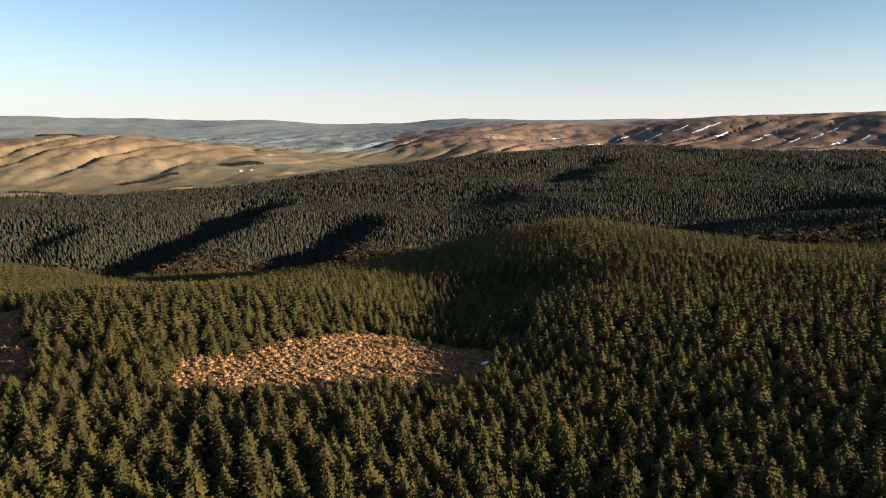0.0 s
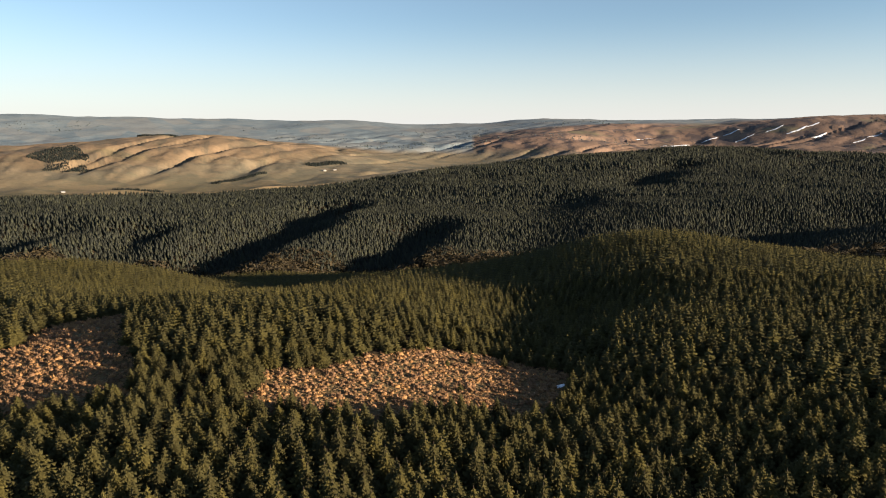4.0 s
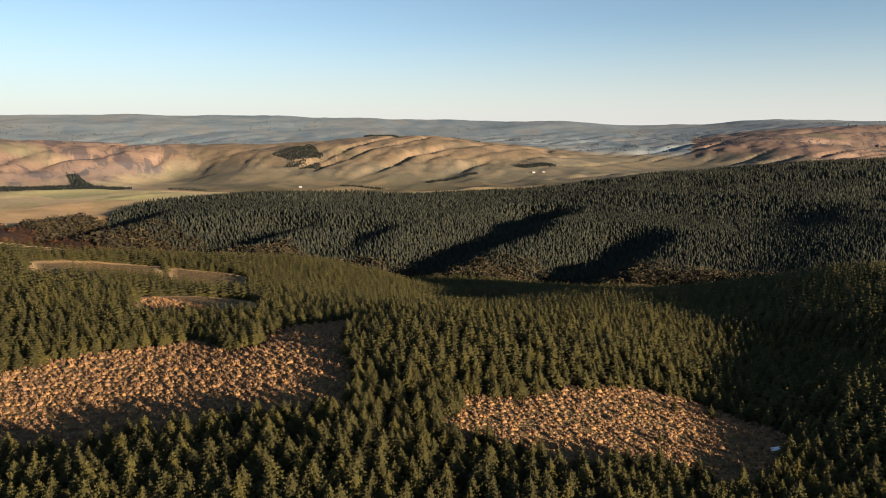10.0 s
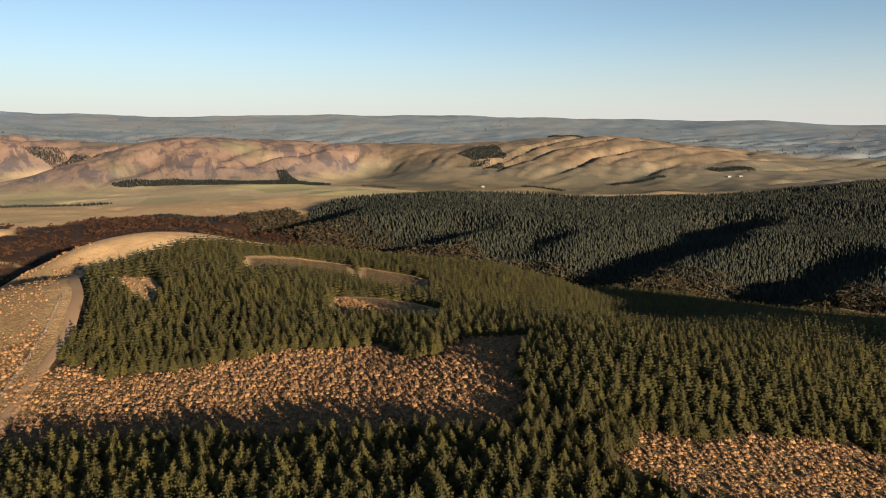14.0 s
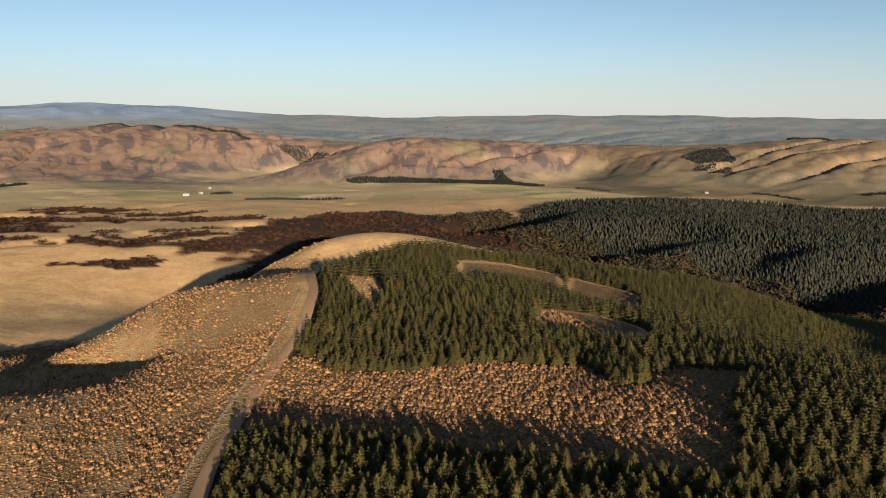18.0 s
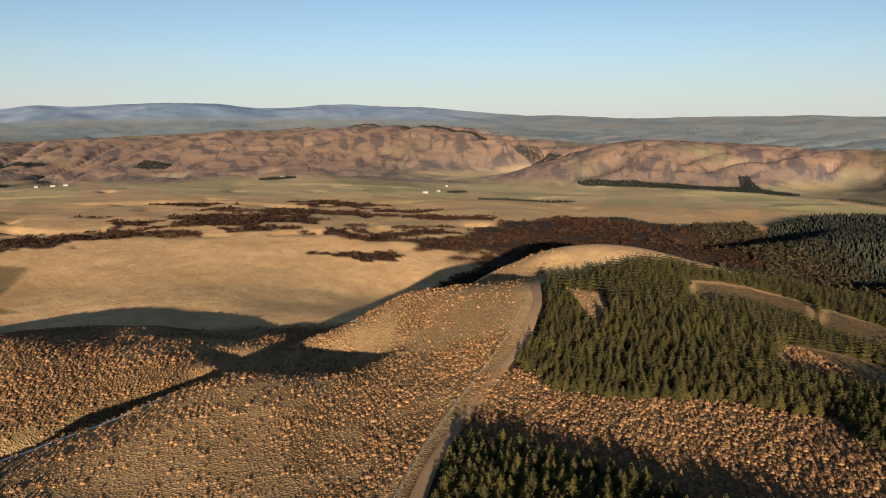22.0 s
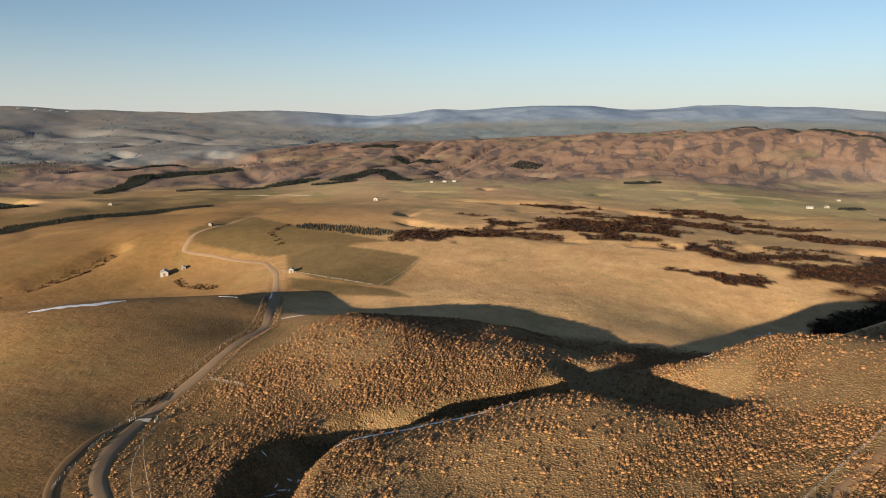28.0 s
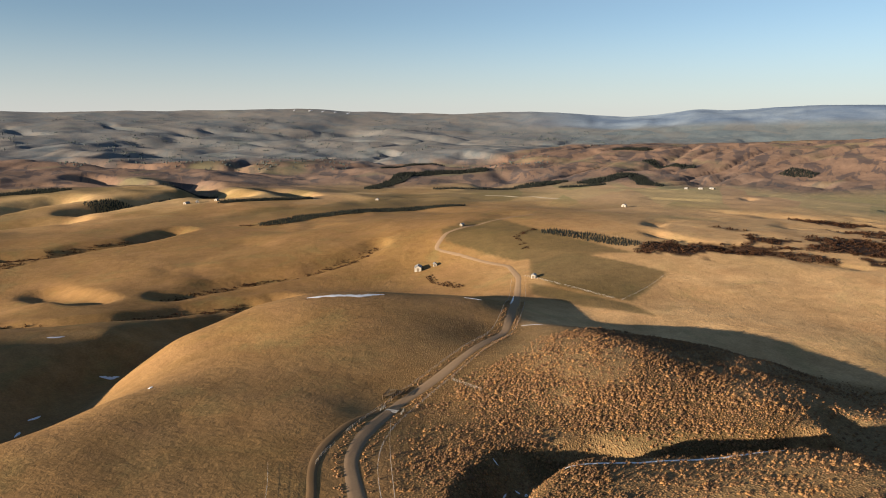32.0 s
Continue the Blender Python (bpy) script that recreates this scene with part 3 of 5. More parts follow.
def edge_distance(x, y, ring):
    """Distance from a closed outline, negative inside it."""
    ring = np.asarray(ring, float)
    d = np.full(np.shape(x), 1e18)
    inside = np.zeros(np.shape(x), bool)
    for (ax, ay), (bx, by) in zip(ring, np.roll(ring, -1, 0)):
        ex, ey = bx - ax, by - ay
        t = np.clip(((x - ax) * ex + (y - ay) * ey) / (ex * ex + ey * ey), 0, 1)
        d = np.minimum(d, (x - ax - t * ex) ** 2 + (y - ay - t * ey) ** 2)
        cross = (ay > y) != (by > y)
        with np.errstate(divide="ignore", invalid="ignore"):
            inside ^= cross & (x < ax + (y - ay) * ex / (by - ay if by != ay else 1e-9))
    return np.where(inside, -1, 1) * np.sqrt(d)


def line_distance(x, y, line):
    d = np.full(np.shape(x), 1e18)
    for (ax, ay), (bx, by) in zip(line[:-1], line[1:]):
        ex, ey = bx - ax, by - ay
        t = np.clip(((x - ax) * ex + (y - ay) * ey) / (ex * ex + ey * ey), 0, 1)
        d = np.minimum(d, (x - ax - t * ex) ** 2 + (y - ay - t * ey) ** 2)
    return np.sqrt(d)


def forest_edge(x, y):
    """Negative where the young plantation stands."""
    d = edge_distance(x, y, FOREST)
    for ring in (CLEARING_A, CLEARING_B, *STRIPS):
        d = np.maximum(d, (3.5 if ring in STRIPS[1:] else 0.0) - edge_distance(x, y, ring))
    return d


def tussock_share(x, y, az, r):
    """How thickly tussock grows, 0 to 1."""
    deg = np.degrees(az)
    field = step(66, 72, deg) * step(134, 126, deg) * step(350, 336, r) * step(-150, -139, y + 0.06 * (x + 170) + 3 * np.sin(x / 9))
    clumps = fbm(x / 26, y / 26, 3, 71)
    thick = np.maximum(step(203, 214, r) * step(95, 99, deg) * step(128, 121, deg), step(225, 205, r) * step(96, 88, deg))
    thick = np.maximum(thick, step(72, 76, deg) * step(95, 90, deg) * step(190, 205, r))
    thick = np.maximum(thick, step(108, 113, deg) * step(205, 195, r))
    field *= np.maximum(0.22 + 0.4 * step(0.42, 0.62, clumps), thick * (0.5 + 0.5 * step(0.36, 0.52, clumps)))
    field = np.where(edge_distance(x, y, SMOOTH_CROWN) < 0, field * 0.4, field)
    rough = step(3, 0, np.minimum.reduce([edge_distance(x, y, ring) for ring in (CLEARING_A, CLEARING_B, *STRIPS[1:])]))
    rough = np.maximum(rough, 0.35 * step(1, -2, edge_distance(x, y, STRIPS[0])))
    return np.maximum(field * step(4, 6, line_distance(x, y, ROAD)), rough)


# patches of heath on the grass plain: middle, half length across the view, half depth along it
HEATH_SPOTS = [(-922, -114, 46, 38), (-670, -128, 20, 20), (-580, -176, 40, 26), (-600, -127, 46, 24), (-715, -36, 62, 60), (-800, 39, 80, 48), (-955, 85, 46, 50), (-616, -20, 19, 14),
               (-604, 24, 16, 7), (-607, 47, 12, 28), (-825, -60, 34, 16), (-1010, 67, 24, 26), (-745, 190, 60, 42), (-860, 150, 60, 20), (-520, 60, 28, 10)]


def heath_edge(x, y):
    """Negative inside the ragged heath below the knoll."""
    return edge_distance(x, y, HEATH_A) + 60 * (fbm(x / 60, y / 60, 4, 5) - 0.5) + 260 * np.maximum(fbm(x / 85, y / 85, 4, 28) - 0.51, 0)


def heath_spot(x, y):
    """1 inside a heath patch, 0 outside, with a ragged edge and gaps."""
    ragged = 2.0 * (fbm(x / 22, y / 22, 4, 26) - 0.5) + 0.9 * (fbm(x / 70, y / 70, 2, 27) - 0.5)
    out = np.zeros(np.shape(x))
    for cx, cy, half, deep in HEATH_SPOTS:
        q = math.hypot(cx, cy)
        u, v = ((x - cx) * cx + (y - cy) * cy) / q, ((y - cy) * cx - (x - cx) * cy) / q
        out = np.maximum(out, step(0.98, 0.86, np.sqrt((u / deep) ** 2 + (v / half) ** 2) + ragged))
    return out


SMOOTH_CROWN = [(-248, 92), (-215, 80), (-190, 62), (-200, 48), (-230, 50), (-262, 70)]


def link(name, bm_or_mesh, mat, parent=None, label=""):
    me = bm_or_mesh
    if isinstance(me, bmesh.types.BMesh):
        bm, me = me, bpy.data.meshes.new(name)
        bm.to_mesh(me)
        bm.free()
    if mat and not me.materials:
        me.materials.append(mat)
    ob = new(name, me)
    if parent:
        ob.parent = parent
    return tagged(ob, label) if label else ob


def mesh_of(name, verts, faces, tint=None, smooth=False):
    """A mesh from arrays; all faces have the same number of corners."""
    verts, faces = np.asarray(verts, np.float32), np.asarray(faces, np.int32)
    me = bpy.data.meshes.new(name)
    n, k = faces.shape
    me.vertices.add(len(verts))
    me.vertices.foreach_set("co", verts.ravel())
    me.loops.add(n * k)
    me.loops.foreach_set("vertex_index", faces.ravel())
    me.polygons.add(n)
    me.polygons.foreach_set("loop_start", np.arange(0, n * k, k, dtype=np.int32))
    if smooth:
        me.polygons.foreach_set("use_smooth", np.ones(n, bool))
    if tint is not None:
        me.attributes.new("tint", "FLOAT", "POINT").data.foreach_set("value", np.asarray(tint, np.float32))
    me.update(calc_edges=True)
    return me


# ---- the ground: one sheet to the horizon ----
def ground():
    fine = np.radians(np.arange(-44, 170, 0.3))
    rough = np.radians(np.arange(170, 360 - 44, 4.0))
    az = np.concatenate([fine, rough])
    r = np.concatenate([[0.0, 4.0], np.geomspace(10, 110, 60), np.geomspace(111, 560, 170), np.geomspace(565, 1480, 75), np.linspace(1490, 3150, 150), np.geomspace(3180, 4960, 45)])
    A, R = np.meshgrid(az, r, indexing="ij")
    X, Y = -np.sin(A) * R, np.cos(A) * R
    Az, _ = polar(X, Y)
    base = LAND.smooth(Az, R)
    Z = base + relief(X, Y, Az, R, base)
    na, nr = A.shape
    i, j = np.meshgrid(np.arange(na), np.arange(nr - 1), indexing="ij")
    k = (i + 1) % na
    faces = np.stack([i * nr + j, i * nr + j + 1, k * nr + j + 1, k * nr + j], -1).reshape(-1, 4)
    me = mesh_of("ground", np.stack([X, Y, Z], -1).reshape(-1, 3), faces, smooth=True)
    x, y, a, rr = X.ravel(), Y.ravel(), Az.ravel(), R.ravel()
    deg = np.degrees(a)
    n1, n2 = fbm(x / 60, y / 60, 4, 5), fbm(x / 260, y / 260, 4, 15)
    woods = np.maximum(step(2, -2, forest_edge(x, y)), step(30, -10, edge_distance(x, y, FAR_FOREST)))
    tus = tussock_share(x, y, a, rr)
    heath = step(8, -8, heath_edge(x, y))
    on_plain = step(80, 40, np.abs(rr - 640 - 2.2 * (deg - 90))) * step(64, 70, deg) * step(124, 116, deg)
    heath = np.maximum(heath, on_plain * step(0.58, 0.62, fbm(x / 45, y / 90, 4, 25)))
    heath = np.maximum(heath, heath_spot(x, y))
    green = np.maximum((0.85 - 0.65 * step(114, 106, deg) * step(1100, 900, rr)) * (0.35 + 0.65 * step(0.46, 0.58, fbm(x / 150 + 4, y / 150, 3, 19))) * step(400, 470, rr), step(118, 122, deg) * step(460, 430, rr) * 0.75)
    green = np.maximum(green, 0.8 * step(104, 128, deg) * step(420, 450, rr) * step(1500, 1000, rr))
    green *= 1 - 0.7 * step(440, 540, rr) * step(128, 104, deg)
    haze_k = 1 - 0.25 * step(112, 120, deg)
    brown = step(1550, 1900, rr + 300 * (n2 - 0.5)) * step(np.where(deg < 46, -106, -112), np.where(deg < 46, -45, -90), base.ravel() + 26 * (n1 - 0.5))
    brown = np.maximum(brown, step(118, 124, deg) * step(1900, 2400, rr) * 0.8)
    # share of the hazy colours painted over the land, growing with range
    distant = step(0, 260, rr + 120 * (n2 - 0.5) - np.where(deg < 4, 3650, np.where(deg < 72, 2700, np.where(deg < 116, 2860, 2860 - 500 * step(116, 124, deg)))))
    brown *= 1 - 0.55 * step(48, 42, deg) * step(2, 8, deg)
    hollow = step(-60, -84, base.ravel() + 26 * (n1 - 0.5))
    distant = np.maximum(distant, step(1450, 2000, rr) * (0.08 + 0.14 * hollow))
    # where the ranges on the skyline take the blue haze colour
    blue_haze = step(4150, 4450, rr) * step(66, 80, deg) * step(124, 112, deg)
    olive = np.zeros_like(x)
    for ring in OLIVE_PADDOCKS:
        olive = np.maximum(olive, step(2, -2, edge_distance(x, y, ring)))
    olive = np.maximum(0.75 * olive, 0.97 * step(50, 44, deg) * step(1500, 1700, rr) * (0.82 + 0.18 * step(0.42, 0.58, n1)))
    olive = np.maximum(olive, 0.6 * step(950, 1100, rr) * step(112, 122, deg) * step(0.44, 0.56, n2))
    olive = np.maximum(olive, 0.14 * step(900, 1200, rr) * step(1900, 1600, rr) * step(58, 70, deg) * step(0.46, 0.56, n2))
    low = base.ravel()
    fields = np.maximum(step(940, 1250, rr) * step(2000, 1700, rr + 200 * (n1 - 0.5)), 0.8 * step(1600, 1900, rr) * step(-62, -86, low + 26 * (n1 - 0.5)))
    fields *= 1 - 0.75 * step(112, 122, deg) * step(1500, 1000, rr)
    fields *= 1 - 0.75 * step(116, 128, deg) * step(900, 1100, rr)
    east = step(50, 42, deg) * step(1400, 1600, rr)
    fields, green = fields * (1 - 0.85 * east), green * (1 - east)
    one = np.ones_like(x)
    for name, parts in (("cover", (woods, np.maximum(tus, 0.72 * step(66, 72, deg) * step(136, 124, deg) * step(350, 336, rr)), heath, one)), ("cover_b", (green, brown, distant * haze_k, one)), ("cover_c", (blue_haze, olive, fields, one))):
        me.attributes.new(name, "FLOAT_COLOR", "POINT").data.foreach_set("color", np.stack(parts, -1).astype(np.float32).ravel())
    me.attributes.new("lay", "FLOAT_VECTOR", "POINT").data.foreach_set("vector", np.stack([a * 2400, rr * 0.32, 0 * rr], -1).astype(np.float32).ravel())
    tagged(link("ground", me, GROUND), "rolling dry grass and tussock hill country under a low sun", "ground", kind="structure")


ground()


# ---- trees ----
def frond_tree(seed, levels, fronds, tall, wide, fine):
    """A conifer crown: whorls of drooping, jagged branches round the stem, as arrays of corners and triangles."""
    g = np.random.default_rng(seed)
    v, f = [], []
    for i in range(levels):
        h = 0.06 + 0.86 * (i / (levels - 1)) ** 0.92
        reach = wide * (1 - h) ** 0.85 * g.uniform(0.85, 1.15) + 0.07
        turn = g.uniform(0, 6.28)
        k = max(4, fronds - (i * 3) // levels)
        for j in range(k):
            a = turn + 6.283 * j / k + g.uniform(-0.25, 0.25)
            q = reach * g.uniform(0.75, 1.15)
            half = q * math.sin(3.0 / k) * 0.85
            z = h * tall + g.uniform(-0.1, 0.1)
            up, out, side = tall * (0.018 + 0.06 * (1 - h)), np.array([math.cos(a), math.sin(a)]), np.array([-math.sin(a), math.cos(a)])
            root, tip = (0, 0, z + up * 1.6), (*(out * q), z + up * g.uniform(0.2, 1.5))
            le, ri = (*(out * q * 0.55 + side * half), z - up * 0.7), (*(out * q * 0.55 - side * half), z - up * 0.7)
            b = len(v)
            if fine:
                mid = (*(out * q * 0.6), z + up * 1.0)
                l2, r2 = (*(out * q * 0.85 + side * half * 0.7), z - up * 0.1), (*(out * q * 0.85 - side * half * 0.7), z - up * 0.1)
                v += [root, le, mid, ri, tip, l2, r2]
                f += [(b, b + 1, b + 2), (b, b + 2, b + 3), (b + 2, b + 5, b + 4), (b + 2, b + 4, b + 6)]
            else:
                v += [root, le, tip, ri]
                f += [(b, b + 1, b + 2), (b, b + 2, b + 3)]
    b = len(v)
    for j in range(3):
        v.append((0.09 * math.cos(2.1 * j), 0.09 * math.sin(2.1 * j), tall * 0.86))
    v.append((0, 0, tall * 1.05))
    f += [(b, b + 1, b + 3), (b + 1, b + 2, b + 3), (b + 2, b, b + 3)]
    return np.array(v), np.array(f)


def cone_tree(seed, tiers, sides, tall, wide):
    """A conifer seen from far off: a few ragged skirts."""
    g = np.random.default_rng(seed)
    v, f = [], []
    for i in range(tiers):
        lo, hi = i / tiers * 0.8, min(1.0, i / tiers * 0.8 + 1.25 / tiers)
        b, turn = len(v), g.uniform(0, 6)
        for j in range(sides):
            a, q = turn + 6.283 * j / sides, wide * (1 - lo) ** 0.8 * g.uniform(0.65, 1.25)
            v.append((q * math.cos(a), q * math.sin(a), tall * (lo + g.uniform(-0.05, 0.05))))
        v.append((g.uniform(-0.1, 0.1), g.uniform(-0.1, 0.1), tall * hi))
        f += [(b + j, b + (j + 1) % sides, b + sides) for j in range(sides)]
    return np.array(v), np.array(f)


def lump(seed, rings, sides, wide, tall):
    """A rounded, uneven shrub crown."""
    g = np.random.default_rng(seed)
    v, f = [], []
    for i in range(rings):
        e = (i / rings) * 1.35
        for j in range(sides):
            a, q = 6.283 * (j + 0.5 * (i % 2)) / sides, g.uniform(0.7, 1.25)
            v.append((wide * math.cos(e) * q * math.cos(a), wide * math.cos(e) * q * math.sin(a), tall * math.sin(e) * g.uniform(0.8, 1.2)))
    v.append((0, 0, tall * g.uniform(0.9, 1.1)))
    for i in range(rings - 1):
        for j in range(sides):
            a, b = i * sides + j, i * sides + (j + 1) % sides
            f += [(a, b, a + sides), (b, b + sides, a + sides)]
    t = (rings - 1) * sides
    f += [(t + j, t + (j + 1) % sides, len(v) - 1) for j in range(sides)]
    return np.array(v), np.array(f)


def leafy(seed, leaves, tall):
    """A shrub or small tree crown: a loose cloud of leaf sprays with gaps."""
    g = np.random.default_rng(seed)
    v, f = [], []
    for i in range(leaves):
        a, e = g.uniform(0, 6.283), math.asin(g.uniform(-0.15, 1.0))
        q = g.uniform(0.6, 1.1)
        c = np.array([q * math.cos(e) * math.cos(a), q * math.cos(e) * math.sin(a), (0.25 + q * math.sin(e) * 0.8) * tall])
        b = len(v)
        for k in range(3):
            v.append(tuple(c + g.normal(0, 0.3, 3) * (1, 1, 0.8)))
        f.append((b, b + 1, b + 2))
    return np.array(v), np.array(f)


def tuft(seed, blades):
    """A tussock: stiff blades that arch out of one root."""
    g = np.random.default_rng(seed)
    v, f = lump(seed + 900, 2, 6, 0.7, 0.6)
    v, f = [tuple(p) for p in v], [tuple(t) for t in f]
    for j in range(blades):
        a, q, h = 6.283 * j / blades + g.uniform(-0.4, 0.4), g.uniform(0.35, 1.0), g.uniform(0.5, 1.0)
        o, s = np.array([math.cos(a), math.sin(a)]), np.array([-math.sin(a), math.cos(a)]) * 0.2
        b = len(v)
        v += [(*(o * q * 0.5 + s), h * 0.4), (*(o * q * 0.5 - s), h * 0.4), (*(o * q * 1.15), h * 0.9)]
        f += [(b, b + 1, b + 2)]
    return np.array(v), np.array(f)


def scatter(name, kinds, x, y, size, mat, seed, sink=0.1, lean=0.0, stretch=0.15):
    """Many plants of the given kinds as one joined mesh that stands on the ground."""
    g = np.random.default_rng(seed)
    n = len(x)
    z, turn, pick = height(x, y) - sink, g.uniform(0, 6.283, n), g.integers(0, len(kinds), n)
    wide = size * g.uniform(1 - stretch, 1 + stretch, n)
    tone = g.uniform(0, 1, n)
    V, F, T, at = [], [], [], 0
    for k, (v, f) in enumerate(kinds):
        m = np.where(pick == k)[0]
        if not len(m):
            continue
        c, s = np.cos(turn[m])[:, None], np.sin(turn[m])[:, None]
        px = (v[None, :, 0] * c - v[None, :, 1] * s) * wide[m][:, None] + x[m][:, None]
        py = (v[None, :, 0] * s + v[None, :, 1] * c) * wide[m][:, None] + y[m][:, None]
        pz = v[None, :, 2] * size[m][:, None] + z[m][:, None]
        V.append(np.stack([px, py, pz], -1).reshape(-1, 3))
        F.append((f[None] + (at + np.arange(len(m)) * len(v))[:, None, None]).reshape(-1, 3))
        T.append(np.repeat(tone[m], len(v)))
        at += len(m) * len(v)
    return link(name, mesh_of(name, np.concatenate(V), np.concatenate(F), np.concatenate(T)), mat)


def grid_points(x0, x1, y0, y1, gap, jitter, turn, seed):
    """Planting rows, a little uneven."""
    g = np.random.default_rng(seed)
    half = 0.75 * max(x1 - x0, y1 - y0)
    a = np.arange(-half, half, gap)
    u, v = [q.ravel() for q in np.meshgrid(a, a)]
    u, v = u + g.uniform(-jitter, jitter, len(u)) * gap, v + g.uniform(-jitter, jitter, len(v)) * gap
    c, s = math.cos(turn), math.sin(turn)
    x, y = u * c - v * s + (x0 + x1) / 2, u * s + v * c + (y0 + y1) / 2
    ok = (x > x0) & (x < x1) & (y > y0) & (y < y1)
    return x[ok], y[ok]


# the young plantation
px_, py_ = grid_points(-300, 390, -65, 460, 2.6, 0.36, 0.35, 11)
az_, r_ = polar(px_, py_)
keep = (r_ > 16) & (np.degrees(az_) > -44) & (np.degrees(az_) < 112)
px_, py_, az_, r_ = px_[keep], py_[keep], az_[keep], r_[keep]
keep = (forest_edge(px_, py_) < -0.6) & (line_distance(px_, py_, ROAD) > 3.4) & (np.random.default_rng(13).uniform(0, 1, len(px_)) > 0.03)
px_, py_, az_, r_ = px_[keep], py_[keep], az_[keep], r_[keep]
rng = np.random.default_rng(5)
tall_ = rng.normal(0.97, 0.11, len(px_)).clip(0.55, 1.3) * (0.92 + 0.2 * fbm(px_ / 30, py_ / 30, 2, 90))
rim_ = np.minimum(edge_distance(px_, py_, CLEARING_A), edge_distance(px_, py_, CLEARING_B))
tall_ *= 1 - 0.22 * step(16, 5, rim_)
near_kinds = [frond_tree(s, 10, 9, 4.8, 2.2, True) for s in range(4)]
mid_kinds = [frond_tree(20 + s, 7, 7, 4.8, 2.25, False) for s in range(4)]
back_kinds = [frond_tree(40 + s, 5, 5, 4.8, 2.2, False) for s in range(4)]

stand = (py_ > 55) & (py_ < 84) & (px_ > -34) & (px_ < 34)
single = np.where(stand)[0][:300]
loose = np.ones(len(px_), bool)
loose[single] = False
for name, kinds, lo, hi in (("young_conifers_close", near_kinds, 0, 125), ("young_conifers_midway", mid_kinds, 125, 235), ("young_conifers_beyond", back_kinds, 235, 600)):
    m = loose & (r_ >= lo) & (r_ < hi)
    tagged(scatter(name, kinds, px_[m], py_[m], tall_[m], SPRUCE, 3), "dense young olive-green conifer plantation on rolling ground", "conifer plantation", kind="stuff")

trunk_v, trunk_f = [], []
for i, (q, h) in enumerate(((0.13, -0.3), (0.1, 2.0), (0.05, 3.6), (0.02, 5.0))):
    trunk_v += [(q * math.cos(6.283 * j / 6), q * math.sin(6.283 * j / 6), h) for j in range(6)]
for i in range(3):
    trunk_f += [(i * 6 + j, i * 6 + (j + 1) % 6, i * 6 + 6 + (j + 1) % 6, i * 6 + 6 + j) for j in range(6)]
TRUNK = mesh_of("trunk", trunk_v, trunk_f)
TRUNK.materials.append(BARK)
CROWNS = []
for v, f in near_kinds:
    CROWNS.append(mesh_of("crown", v, f))
    CROWNS[-1].materials.append(SPRUCE)
heights = height(px_[single], py_[single])


def conifer(x, y, z, size, turn, kind, label):
    tree = tagged(new("conifer"), label, "conifer", "plantation conifers")
    tree.matrix_world = Matrix.LocRotScale((x, y, z - 0.1), Euler((0, 0, turn)), (size, size, size))
    link("trunk", TRUNK, None, tree)
    link("crown", CROWNS[kind], None, tree)
    return tree


for i, z in zip(single, heights):
    conifer(px_[i], py_[i], z, tall_[i], rng.uniform(0, 6.28), int(rng.integers(0, 4)), "young olive-green conifer standing in a dense plantation")
for x, y, s in ((-10.1, 112, 0.4), (-9.5, 131, 0.5), (-3, 133, 0.6), (-14, 127, 0.32)):
    conifer(x, y, float(height(x, y)), s, x, 1, "small bushy conifer alone among tussock in a clearing")

# the older forest across the valley
fx, fy = grid_points(-760, 1320, 400, 2520, 3.7, 0.4, 0.9, 12)
fa, fr = polar(fx, fy)
thin = np.random.default_rng(8).uniform(0, 1, len(fx))
keep = (np.degrees(fa) > -40) & (edge_distance(fx, fy, FAR_FOREST) < -3) & (thin < np.where(fr < 900, 1.0, np.where(fr < 1400, 0.45, 0.2)))
fx, fy, fr = fx[keep], fy[keep], fr[keep]
far_size = np.where(fr < 900, 0.72, np.where(fr < 1400, 0.95, 1.25)) * np.random.default_rng(9).uniform(0.8, 1.2, len(fx))
far_kinds = [cone_tree(60 + s, 2, 5, 8.2, 2.5) for s in range(4)]
tagged(scatter("older_conifers", far_kinds, fx, fy, far_size, FAR_SPRUCE, 4), "dark older conifer forest on the slope across the valley", "conifer forest", kind="stuff")

# ---- tussock ----
tx, ty = grid_points(-350, 20, -160, 158, 0.98, 0.48, 0.2, 31)
ta, tr = polar(tx, ty)
pick = np.random.default_rng(32).uniform(0, 1, len(tx))
keep = (tr > 60) & (pick < 0.8 * tussock_share(tx, ty, ta, tr)) & (line_distance(tx, ty, LANE) > 4)
tx, ty = tx[keep], ty[keep]
bunch = fbm(tx / 11, ty / 11, 3, 39) + 0.16 * np.random.default_rng(36).normal(0, 1, len(tx))
tsize = np.random.default_rng(33).lognormal(0, 0.28, len(tx)) * np.where(bunch > 0.56, 0.62, 0.38)
open_ground = np.minimum.reduce([edge_distance(tx, ty, ring) for ring in (CLEARING_A, CLEARING_B, *STRIPS[1:])])
tsize = np.where(open_ground < 2, np.random.default_rng(37).lognormal(-0.58, 0.3, len(tx)), tsize).clip(0.2, 1.2) * (1 + 0.15 * step(215, 235, np.hypot(tx, ty)))
tagged(scatter("tussock_grass", [tuft(s, 9) for s in range(5)], tx, ty, tsize, STRAW, 34, 0.05), "orange-gold dry tussock clumps on rough hill ground", "tussock grass", kind="stuff")


